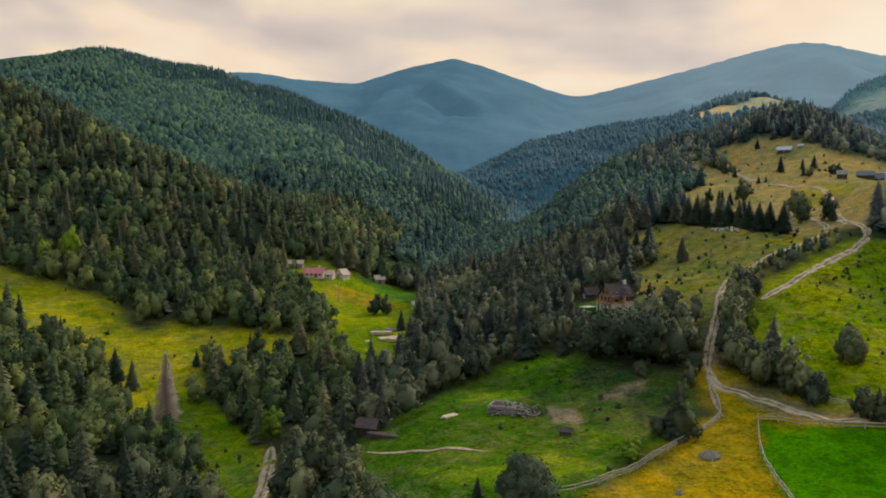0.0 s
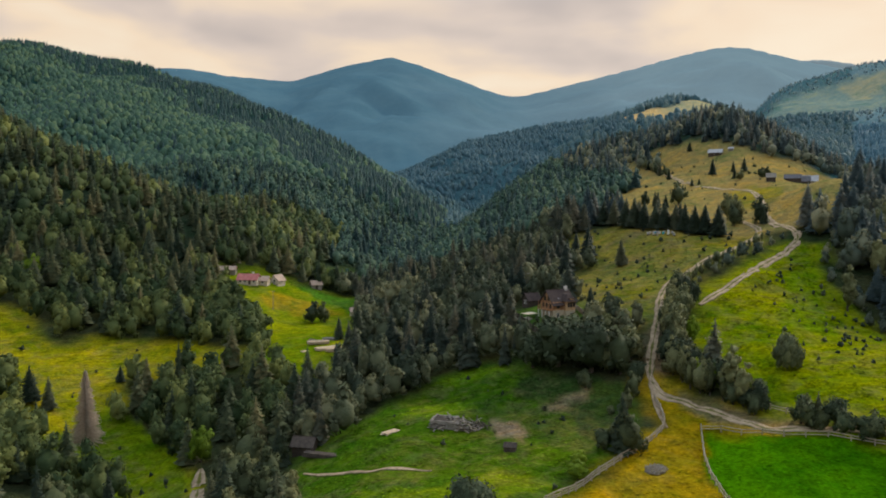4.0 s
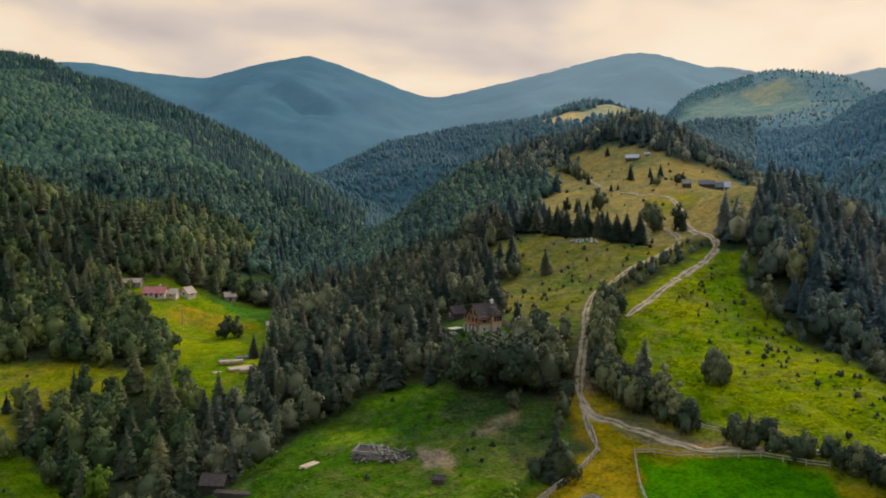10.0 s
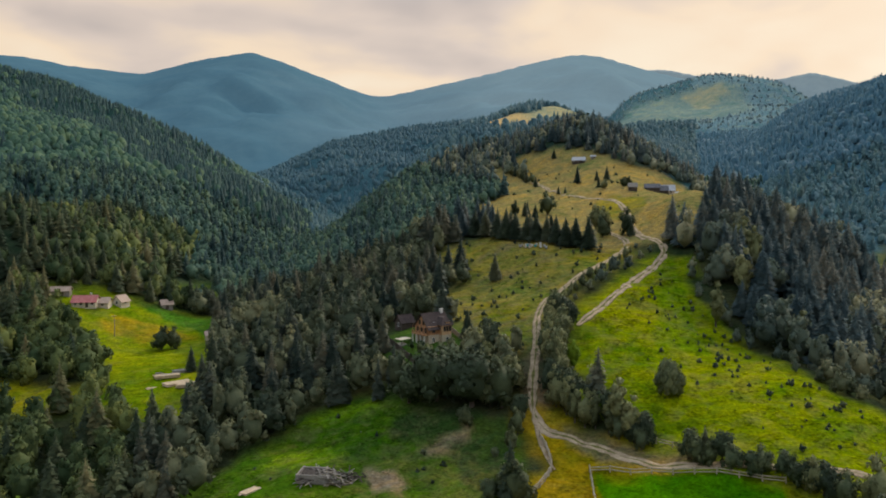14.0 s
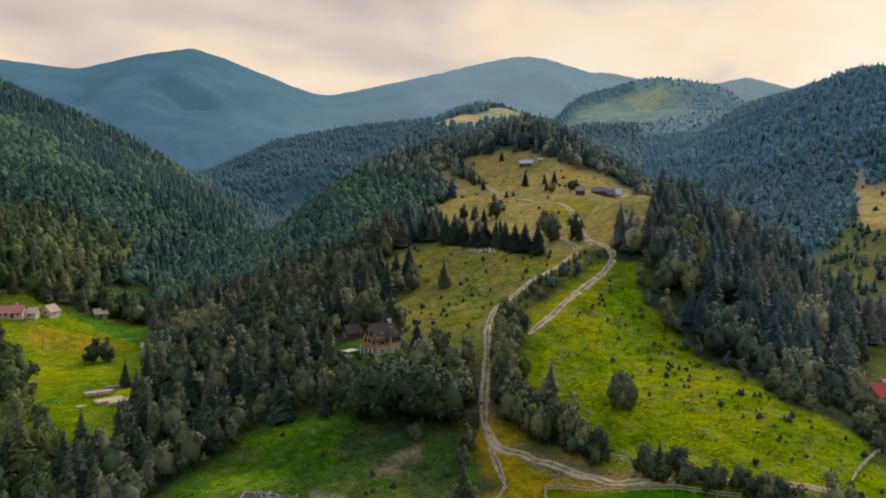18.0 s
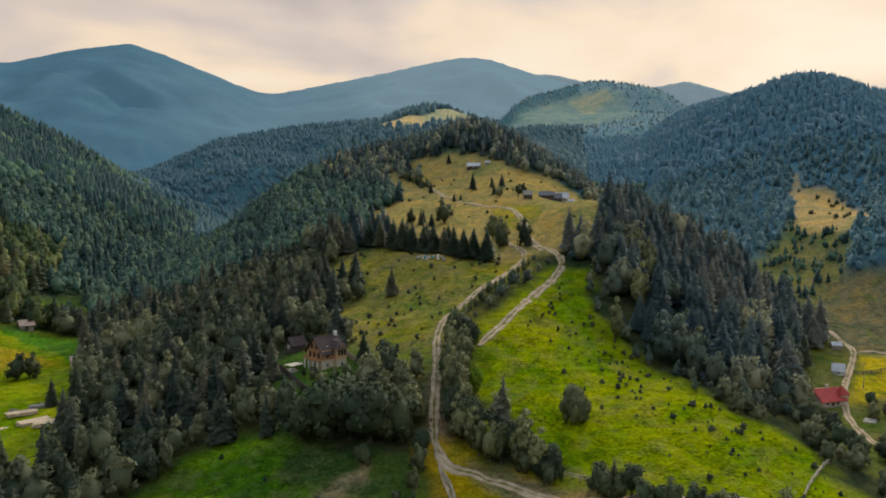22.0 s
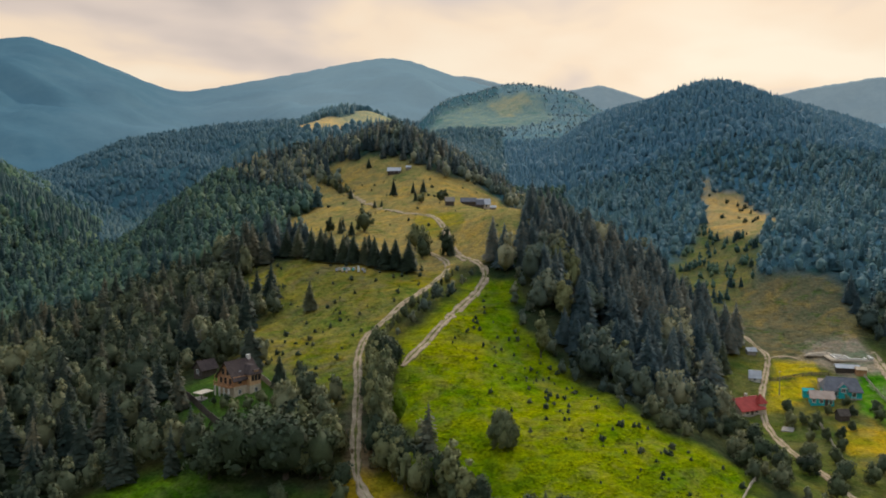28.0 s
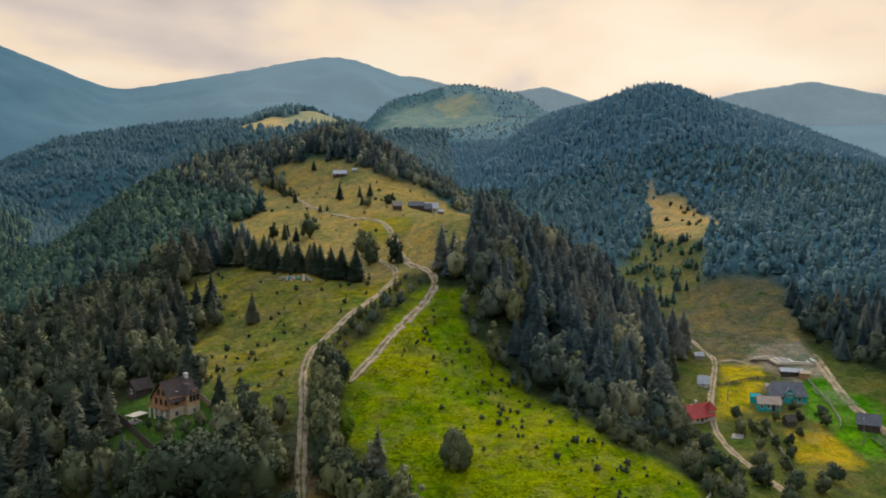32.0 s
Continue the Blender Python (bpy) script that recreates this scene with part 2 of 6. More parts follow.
# ---- land ----
# crest, valley and slope lines of the land, in metres
LINES = dict(
    main_ridge=((20, 60, 58), (41, 100, 60.5), (52, 128, 63), (51, 141, 66), (62, 160, 72), (85, 182, 79), (108, 205, 86.5), (128, 223, 91), (142, 260, 98.5), (158, 295, 106.5), (172, 312, 111.5), (188, 380, 121), (194, 420, 128)),
    knoll=((194, 599, 147), (213, 571, 155), (235, 518, 166), (247, 490, 159), (245, 434, 136), (236, 380, 118)),
    behind_knoll=((275, 625, 164), (322, 722, 201), (365, 800, 218), (420, 950, 205)),
    far_meadow_ridge=((200, 705, 168), (235, 702, 183), (280, 706, 193)),
    chalet_side=((38, 184, 71.5), (46, 189, 74), (55, 190, 75), (52, 218, 76), (79, 240, 83), (96, 250, 91), (80, 300, 91), (120, 330, 103), (170, 450, 121), (130, 610, 122)),
    lower_side=((13, 171, 61), (25, 200, 68), (40, 260, 74), (55, 330, 84), (60, 420, 84), (110, 600, 112)),
    ruin_meadow=((0, 100, 58), (12, 120, 59), (1, 141, 59), (13, 138, 60), (28, 140, 62), (30, 110, 60)),
    valley=((-45, 50, 46), (-35, 110, 49), (-25, 145, 51), (-17, 200, 61), (-10, 255, 63), (-8, 340, 65), (2, 430, 68), (20, 530, 72), (45, 640, 76), (70, 730, 79), (95, 850, 82), (140, 1000, 86), (215, 1400, 98), (270, 1900, 115)),
    left_meadow=((-66, 172, 48), (-44, 206, 59.5), (-80, 215, 61.5), (-122, 232, 68), (-160, 262, 75)),
    left_near=((-60, 85, 48), (-92, 150, 62), (-130, 130, 74), (-190, 180, 95)),
    farm_meadow=((-50, 282, 72), (-26, 256, 62.5), (2, 292, 67), (-75, 300, 78)),
    left_spur=((-60, 335, 88), (-100, 360, 102), (-176, 400, 131), (-305, 500, 187), (-480, 560, 256)),
    left_slope=((-50, 440, 92), (-95, 525, 112), (-240, 800, 172), (-330, 885, 205)),
    left_crest=((46, 708, 91), (15, 730, 114), (-57, 883, 158), (-160, 1090, 232), (-287, 1309, 292), (-440, 1420, 349), (-675, 1588, 408), (-905, 1700, 432), (-1300, 1750, 420)),
    east_meadow=((79, 141, 70.5), (99, 112, 68), (110, 150, 73), (75, 105, 64)),
    village=((110, 70, 62), (140, 105, 61), (157, 150, 59.5), (176, 142, 61), (187, 169, 62), (220, 164, 64), (244, 202, 70), (262, 230, 76), (210, 110, 62)),
    forest_flank=((118, 166, 70), (130, 182, 80), (145, 204, 89)),
    upper_crest=((189, 328, 112), (203, 337, 112.5), (216, 348, 109)),
    flank_crest=((160, 256, 110), (169, 256, 112), (182, 262, 107), (196, 250, 101), (204, 241, 94), (210, 231, 85), (206, 216, 75), (197, 197, 66)),
    flank_front=((183, 248, 103), (172, 224, 91), (199, 222, 80), (189, 193, 67), (172, 175, 67), (164, 163, 62)),
    behind_flank=((222, 300, 96), (226, 262, 86), (231, 235, 77), (225, 207, 70)),
    east_knob=((285, 222, 92), (300, 228, 98), (318, 214, 92), (300, 270, 86)),
    east_hill=((385, 338, 110), (425, 355, 114), (520, 440, 168), (570, 500, 200)), east_crest=((588, 684, 208), (610, 622, 220), (655, 572, 240), (689, 507, 219), (742, 469, 194), (769, 424, 171), (782, 392, 155), (800, 330, 130)), east_back=((700, 860, 205),),
    east_valley=((260, 330, 92), (310, 430, 104), (400, 600, 135), (480, 760, 170)),
    far_middle=((600, 1100, 225), (947, 1318, 360), (840, 1190, 300), (1060, 1250, 325), (845, 1391, 338), (780, 1430, 310), (1100, 900, 190), (500, 1500, 190), (0, 1900, 190), (-500, 2100, 330), (1500, 1700, 240), (1200, 500, 150), (900, 300, 110), (800, 1500, 260)), left_dip=((-125, 480, 92), (-240, 600, 122), (-420, 760, 185)),
    south=((0, -150, 45), (300, -100, 80), (-300, -100, 120), (500, 150, 120), (0, -600, 90), (900, -300, 220), (-800, 300, 330)),
)


def densified(lines):
    """Points along the lines, no further apart than a sixth of their distance."""
    out = []
    for line in lines.values():
        for a, b in zip(line, line[1:] + line[-1:]):
            n = max(1, int(math.dist(a, b) / max(14, 0.09 * math.hypot(a[0], a[1]))))
            out += [[a[i] + (b[i] - a[i]) * k / n for i in range(3)] for k in range(n)]
    return np.array(out)


SPOTS = densified({k: v for k, v in LINES.items() if k not in ("far_middle", "south", "east_back", "left_dip", "east_meadow", "east_knob", "village", "left_near", "farm_meadow", "ruin_meadow")})
SPOTS = np.vstack([SPOTS, [p for k in ("far_middle", "south", "east_back", "left_dip", "east_meadow", "east_knob", "village", "left_near", "farm_meadow", "ruin_meadow") for p in LINES[k]]])


def bent(p):
    """The plan drawn together with distance, so that near and far lines weigh alike."""
    p = np.asarray(p, float)
    r = np.hypot(p[:, 0], p[:, 1]) + 1e-9
    return p[:, :2] / r[:, None] * np.log1p(r / 60)[:, None]


def kernel(a, b):
    d = np.sqrt(((a[:, None] - b[None]) ** 2).sum(-1) + 0.012)
    return d


def weights():
    q = bent(SPOTS)
    n = len(q)
    a = np.zeros((n + 3, n + 3))
    a[:n, :n] = kernel(q, q) - 0.004 * np.eye(n)
    a[:n, n], a[:n, n + 1:] = 1, q
    a[n, :n], a[n + 1:, :n] = 1, q.T
    r = np.hypot(SPOTS[:, 0], SPOTS[:, 1])
    return np.linalg.solve(a, np.r_[(SPOTS[:, 2] - 60) / (r + 60), 0, 0, 0]), q


WEIGHTS, KNOTS = weights()


def heights(xy):
    """The height of the land at rows of x, y."""
    xy = np.asarray(xy, float).reshape(-1, 2)
    out = np.empty(len(xy))
    for i in range(0, len(xy), 20000):
        q = bent(xy[i:i + 20000])
        r = np.hypot(xy[i:i + 20000, 0], xy[i:i + 20000, 1])
        out[i:i + 20000] = 60 + (r + 60) * (kernel(q, KNOTS) @ WEIGHTS[:-3] + WEIGHTS[-3] + q @ WEIGHTS[-2:])
    return out

# ---- plan ----
CLEARINGS = dict(
    ruin_meadow=((-16, 143), (-7, 147), (2, 158), (13, 172), (23, 168), (35, 160), (39, 142), (47, 139), (44, 128), (33, 113), (22, 102), (26, 72), (0, 66), (-9, 98), (-13, 122)),
    left_meadow=((-185, 262), (-159, 266), (-109, 236), (-89, 213), (-84, 222), (-58, 220), (-40, 212), (-42, 202), (-69, 202), (-66, 184), (-46, 158), (-34, 139), (-27, 110), (-34, 112), (-54, 150), (-71, 165), (-83, 181), (-98, 196), (-127, 207), (-160, 215)),
    farm_meadow=((-66, 298), (-38, 303), (-10, 306), (-9, 247), (-9, 208), (-14, 184), (-27, 192), (-37, 228), (-49, 266)),
    farm_glade=((-28, 350), (-13, 380), (-9, 347), (-24, 318)),
    fields=((23, 102), (36, 113), (48, 125), (53, 146), (58, 149), (57, 138), (63, 127), (73, 118), (84, 110), (70, 60), (30, 20), (-5, 40)),
    east_meadow=((75, 172), (86, 187), (101, 198), (124, 218), (130, 212), (118, 193), (116, 170), (108, 133), (113, 117), (104, 100), (92, 92), (66, 113), (67, 125), (68, 136), (70, 150), (71, 162)),
    chalet_meadow=((54, 206), (56, 232), (74, 242), (71, 277), (79, 298), (91, 287), (99, 266), (114, 242), (127, 241), (121, 228), (104, 213), (88, 203), (79, 193), (66, 167), (59, 170), (57, 187)),
    upper_meadow=((188, 505), (203, 470), (214, 427), (214, 392), (232, 385), (240, 360), (193, 281), (146, 226), (137, 231), (127, 241), (115, 242), (100, 268), (105, 334), (118, 381), (146, 407), (171, 427)),
    upper_glade=((173, 509), (172, 465), (159, 382), (143, 383), (160, 467)),
    village=((186, 180), (219, 197), (210, 182), (238, 187), (241, 165), (225, 133), (205, 100), (150, 70), (112, 96), (140, 130), (157, 154)),
    brown_meadow=((256, 243), (273, 234), (272, 210), (276, 200), (259, 186), (245, 174), (221, 172), (213, 182), (222, 200), (227, 218)),
    scrub=((286, 290), (330, 312), (356, 330), (340, 300), (325, 270), (297, 249), (271, 233), (238, 226), (222, 240), (245, 265)),
    tan_glade=((440, 402), (424, 384), (440, 374), (401, 322), (352, 277), (328, 275), (332, 297), (355, 326), (395, 362)),
    far_meadow=((225, 700), (250, 745), (300, 800), (312, 750), (292, 705), (262, 680)),
    far_pasture=((290, 712), (305, 765), (340, 805), (375, 850), (412, 840), (388, 770), (340, 718)),
    hill_meadow=((640, 1200), (737, 1300), (829, 1330), (884, 1305), (915, 1253), (904, 1196), (817, 1051), (769, 1051), (673, 1078)),
    yard=((34, 202), (45, 206), (53, 198), (52, 186), (46, 176), (45, 167), (38, 167), (34.5, 174), (33.5, 186), (34.5, 196)),
)
# hill_meadow and brown_meadow include some blue for haze
COVER = dict(
    ruin_meadow=(0.041, 0.090, 0.004), left_meadow=(0.205, 0.195, 0.004), farm_meadow=(0.140, 0.178, 0.003), farm_glade=(0.060, 0.084, 0.016),
    fields=(0.233, 0.158, 0.004), east_meadow=(0.140, 0.172, 0.001), chalet_meadow=(0.180, 0.158, 0.030), upper_meadow=(0.262, 0.194, 0.066),
    upper_glade=(0.255, 0.195, 0.072), village=(0.080, 0.090, 0.020), brown_meadow=(0.112, 0.102, 0.056), tan_glade=(0.34, 0.235, 0.100), scrub=(0.105, 0.110, 0.040), far_meadow=(0.42, 0.31, 0.15), far_pasture=(0.30, 0.28, 0.17), yard=(0.046, 0.086, 0.016), hill_meadow=(0.165, 0.222, 0.205))
GREEN_FIELD = ((53.9, 122.2), (62.1, 118), (70.3, 113.3), (77.8, 107.3), (70, 85), (46, 60), (44, 74), (44.8, 84.2), (46.7, 95.9), (48.4, 107.4))
PATCHES = (
    (((-66, 190), (-42, 160), (-30, 112), (-38, 112), (-56, 150), (-76, 166)), (0.085, 0.130, 0.003)),
    (((53, 146), (58, 146), (62, 160), (67, 170), (64, 172), (57, 162)), (0.115, 0.085, 0.052)),
    (((54, 136), (57, 138), (64, 126), (74, 117.5), (66, 118), (57, 125)), (0.15, 0.115, 0.055)),  # plots, bare spots and a painted shaded slope of another colour inside the clearings
    (GREEN_FIELD, (0.034, 0.118, 0.001)),
    (((-45, 268), (-30, 262), (-14, 268), (-24, 282), (-40, 284)), (0.240, 0.176, 0.008)),
    (((-36, 300), (-10, 303), (-9, 262), (-16, 282)), (0.056, 0.136, 0.010)),
    # shade on the slope right of the ruin, painted as darker green
    (((29, 158), (42, 150), (48, 142), (43, 129), (37, 122), (35, 131), (34, 143), (26, 150)), (0.030, 0.056, 0.013)),
    (((20.9, 140.3), (24.9, 138.6), (26.6, 133), (24.5, 130.2), (21.4, 132.6)), (0.24, 0.175, 0.115)),
    (((30, 142.6), (36, 144), (40.5, 145.5), (39, 142), (34, 139.5)), (0.17, 0.130, 0.075)),
    (((11.5, 170.4), (19.2, 170.4), (27.7, 166.6), (24.7, 163.2), (16.3, 166)), (0.095, 0.170, 0.004)),
    (((2, 150), (10, 146), (20, 147), (16, 154), (8, 156)), (0.085, 0.150, 0.004)),
    (((-6, 118), (6, 112), (18, 118), (26, 112), (14, 104), (0, 106)), (0.095, 0.142, 0.004)),
    (((88, 160), (108, 190), (122, 213), (127, 213), (112, 180), (100, 155)), (0.100, 0.155, 0.002)),
    (((173, 135), (181, 130), (169, 115), (161, 115), (156, 123)), (0.31, 0.215, 0.010)),
    (((190, 140), (216, 152), (214, 132), (196, 122), (178, 110), (176, 124)), (0.045, 0.130, 0.003)),
    (((220, 178), (233, 182), (245, 174), (231, 158), (220, 150), (213, 152), (211, 160), (217, 167)), (0.235, 0.185, 0.135)),
    (((210, 179), (218, 177), (218, 171), (214, 165), (196, 168)), (0.29, 0.235, 0.010)),
    (((191, 166), (209, 161), (195, 157), (185, 151), (172, 151), (171, 154)), (0.30, 0.235, 0.006)),
    (((215, 155), (220, 149), (195, 129), (186, 131), (183, 136)), (0.055, 0.165, 0.006)),
    (((182, 130), (190, 121), (172, 112), (169, 115)), (0.055, 0.155, 0.004)),
    (((100, 232), (118, 236), (122, 228), (108, 222)), (0.192, 0.160, 0.010)),
    (((62, 176), (58, 200), (66, 216), (76, 200), (68, 184)), (0.160, 0.148, 0.010)),
    (((150, 270), (170, 300), (165, 320), (150, 312), (140, 284)), (0.192, 0.172, 0.024)),
    (((839, 1285), (883, 1299), (906, 1253), (898, 1224), (866, 1198), (794, 1170)), (0.26, 0.265, 0.19)),
)
TRACKS = dict(
    ridge_track=(2.3, ((53.2, 144.6), (56.6, 153.3), (60.9, 162.2), (66.4, 174), (70.9, 185.4), (76.6, 196.2), (85, 204), (101, 215), (122, 234), (128, 241), (132, 252), (131, 265))),
    meadow_track=(2.6, ((78, 177), (89, 186), (106, 200), (125, 215.5), (132.5, 225), (133.5, 236), (135, 249), (147, 275), (162, 309), (157, 320), (155, 344), (159, 382), (174, 453))),
    lower_track=(2.2, ((54, 146), (52, 139), (56, 135), (60, 126), (65, 119.5), (72, 115.5), (80, 110.5), (92, 102))),
    side_path=(0.8, ((53, 144), (50.5, 134), (49.5, 126))),
    village_track=(2.0, ((128, 100), (134.7, 113.4), (148.7, 131.1), (153.6, 137.5), (160.8, 145.7), (173.6, 156.4), (180.7, 161.7), (191.6, 168.8), (204.2, 177.2), (213.7, 183.4), (217.3, 188.3), (220.4, 195.6), (223.9, 200.7))),
    village_branch=(1.5, ((212, 182.3), (217.3, 181.5), (220.2, 178.4), (217.3, 171.5))),
    dirt_track=(3.0, ((236, 163), (228.6, 156.4), (216, 146.3), (205, 136.1), (194.8, 126.9), (184, 112))),
    valley_road=(3.2, ((-28, 100), (-31, 118), (-33, 134), (-36, 150))),
    ruin_path=(0.9, ((-14, 133), (-6, 126), (2, 122), (8, 121))),
)


def inside(xy, ring):
    """How deep rows of x, y lie inside a ring: metres, negative outside."""
    ring = np.array(ring, float)
    a, b = ring, np.roll(ring, -1, 0)
    near = np.full(len(xy), 1e9)
    odd = np.zeros(len(xy), bool)
    for (ax, ay), (bx, by) in zip(a, b):
        dx, dy = bx - ax, by - ay
        s = np.clip(((xy[:, 0] - ax) * dx + (xy[:, 1] - ay) * dy) / (dx * dx + dy * dy + 1e-9), 0, 1)
        near = np.minimum(near, np.hypot(xy[:, 0] - ax - s * dx, xy[:, 1] - ay - s * dy))
        cross = (ay > xy[:, 1]) != (by > xy[:, 1])
        at = ax + (xy[:, 1] - ay) / (by - ay + 1e-12) * dx
        odd ^= cross & (xy[:, 0] < at)
    return np.where(odd, near, -near)


def along(line, step):
    """Points and headings along a smoothed line."""
    p = np.array(line, float)
    for _ in range(2):
        q = np.empty((2 * len(p) - 1, 2))
        q[::2], q[1::2] = p, (p[:-1] + p[1:]) / 2
        q[1:-1] = (q[:-2] + 2 * q[1:-1] + q[2:]) / 4
        p = q
    d = np.r_[0, np.cumsum(np.hypot(*np.diff(p, axis=0).T))]
    s = np.linspace(0, d[-1], max(2, int(d[-1] / step)))
    p = np.stack([np.interp(s, d, p[:, 0]), np.interp(s, d, p[:, 1])], 1)
    g = np.gradient(p, axis=0)
    return p, g / np.linalg.norm(g, axis=1, keepdims=True)


def wobble(xy, size, seed):
    """A cheap smooth unevenness between about -1 and 1."""
    rng = np.random.default_rng(seed)
    out = np.zeros(len(xy))
    for k in range(7):
        a, f, ph = rng.uniform(0, 6.28), rng.uniform(0.6, 1.9) * 6.28 / size, rng.uniform(0, 6.28)
        out += np.sin((xy[:, 0] * math.cos(a) + xy[:, 1] * math.sin(a)) * f + ph + 0.8 * np.sin(xy[:, 1] * f * 0.63 + ph * 2))
    return out / 3.5


def land(xy):
    """The finished ground: the broad forms with knolls and hummocks."""
    xy = np.asarray(xy, float).reshape(-1, 2)
    r = np.hypot(xy[:, 0], xy[:, 1])
    h = heights(xy)
    h += np.clip((r - 350) / 500, 0, 1) * 9 * wobble(xy, 260, 3) + 0.25 * wobble(xy, 11, 5) + 0.5 * wobble(xy, 37, 6)
    h += np.clip((r - 700) / 800, 0, 1) * 22 * wobble(xy, 620, 8)
    fade = np.clip((r - 2000) / 900, 0, 1)
    return h * (1 - fade) + fade * np.minimum(h, 240)


def mesh_from(name, verts, faces, mats, smooth=False):
    """A mesh from arrays of vertices and of triangles or quads."""
    me = bpy.data.meshes.new(name)
    faces = np.asarray(faces, np.int32)
    me.vertices.add(len(verts))
    me.vertices.foreach_set("co", np.asarray(verts, np.float32).ravel())
    me.loops.add(faces.size)
    me.loops.foreach_set("vertex_index", faces.ravel())
    me.polygons.add(len(faces))
    me.polygons.foreach_set("loop_start", np.arange(0, faces.size, faces.shape[1], dtype=np.int32))
    if smooth:
        me.polygons.foreach_set("use_smooth", np.ones(len(faces), bool))
    for m in mats if isinstance(mats, (list, tuple)) else (mats,):
        me.materials.append(m)
    me.update(calc_edges=True)
    return me


def grid_faces(rows, cols):
    i = (np.arange(rows - 1)[:, None] * cols + np.arange(cols - 1)[None]).ravel()
    return np.stack([i, i + 1, i + cols + 1, i + cols], 1)


# ---- ground ----
def cover_colours(xy):
    """The growth on the ground at rows of x, y, with haze painted in as blue far off."""
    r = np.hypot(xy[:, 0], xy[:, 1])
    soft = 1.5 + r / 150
    # haze goes into the ground colour by distance and bearing
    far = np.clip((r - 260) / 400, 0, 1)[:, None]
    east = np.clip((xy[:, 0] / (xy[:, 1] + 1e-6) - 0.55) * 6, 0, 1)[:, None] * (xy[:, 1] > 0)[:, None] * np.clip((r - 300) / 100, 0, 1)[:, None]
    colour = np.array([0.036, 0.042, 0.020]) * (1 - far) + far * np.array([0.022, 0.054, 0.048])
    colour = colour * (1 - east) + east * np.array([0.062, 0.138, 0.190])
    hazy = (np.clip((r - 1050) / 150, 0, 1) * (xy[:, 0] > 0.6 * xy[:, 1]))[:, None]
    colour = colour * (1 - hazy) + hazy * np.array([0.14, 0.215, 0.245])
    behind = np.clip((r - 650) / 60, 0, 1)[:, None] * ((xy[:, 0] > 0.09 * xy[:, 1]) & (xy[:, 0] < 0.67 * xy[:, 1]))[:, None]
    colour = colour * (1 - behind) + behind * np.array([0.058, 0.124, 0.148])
    jag = wobble(xy, 9, 21) * 1.4 + wobble(xy, 30, 22) * 1.8
    for name, ring in CLEARINGS.items():
        w = np.clip((inside(xy, ring) + jag) / soft * 0.5 + 0.75, 0, 1)[:, None]
        colour = colour * (1 - w) + w * np.array(COVER[name])
    for ring, tint in PATCHES:
        w = np.clip((inside(xy, ring) + jag * 0.35) / 1.2 + 0.5, 0, 1)[:, None]
        colour = colour * (1 - w) + w * np.array(tint)
    return colour


WILD = dict(ruin_meadow=0.5, left_meadow=0.55, farm_meadow=0.3, fields=0.25, east_meadow=0.5, chalet_meadow=1.0, upper_meadow=0.75, upper_glade=0.5, village=0.5, brown_meadow=1.0, tan_glade=0.4, scrub=1.0)


def wildness(xy):
    """How far withered and dark growth mottles the grass at rows of x, y."""
    out = np.zeros(len(xy))
    for name, much in WILD.items():
        out = np.maximum(out, much * np.clip(inside(xy, CLEARINGS[name]) / 4 + 0.5, 0, 1))
    return np.where(inside(xy, GREEN_FIELD) > 0, 0.0, out)


def build_ground():
    turns = np.radians(np.r_[np.linspace(-180, -48, 40)[:-1], np.linspace(-48, 82, 420), np.linspace(82, 180, 30)[1:]])
    radii = np.exp(np.linspace(math.log(4), math.log(4700), 330))
    rr, aa = np.meshgrid(radii, turns, indexing="ij")
    xy = np.stack([(rr * np.sin(aa)).ravel(), (rr * np.cos(aa)).ravel()], 1)
    z = land(xy)
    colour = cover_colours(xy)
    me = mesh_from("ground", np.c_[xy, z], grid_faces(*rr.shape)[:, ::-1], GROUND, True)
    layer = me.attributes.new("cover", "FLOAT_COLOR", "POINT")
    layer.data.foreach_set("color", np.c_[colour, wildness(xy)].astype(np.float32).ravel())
    return tagged(new("ground", me), "rolling valley ground of meadows, fields and forest floor", "ground", kind="structure")


build_ground()


def build_track(name, width, line, wheel_ruts):
    p, g = along(line, 1.0)
    side = np.stack([g[:, 1], -g[:, 0]], 1)
    far = np.minimum(np.arange(len(p)), np.arange(len(p))[::-1])
    edge = (1 + 0.18 * wobble(p, 6, len(name))[:, None]) * np.clip(0.3 + far / 6, 0, 1)[:, None]
    offs = np.array([-0.5, -0.42, -0.24, 0.0, 0.24, 0.42, 0.5]) * width
    lift = np.array([-0.25, 0.10, 0.06, 0.15, 0.06, 0.10, -0.25]) + 0.05
    rows = [np.c_[p + side * o * edge, land(p + side * o * edge) + l] for o, l in zip(offs, lift)]
    v = np.stack(rows, 1).reshape(-1, 3)
    me = mesh_from(name, v, grid_faces(len(p), len(offs)), EARTH, True)
    worn = np.tile((0.10, 0.55, 1.05, 0.30 if wheel_ruts else 0.9, 1.05, 0.55, 0.10), len(p)).astype(np.float32)
    me.attributes.new("worn", "FLOAT", "POINT").data.foreach_set("value", worn)
    return tagged(new(name, me), "rutted pale dirt track of bare earth" if wheel_ruts else "narrow trodden earth path across grass", "track", kind="structure")


for name, (width, line) in TRACKS.items():
    build_track(name, width, line, width > 1.2)


# ---- far mountains ----
EYE = (3, 20, 107)


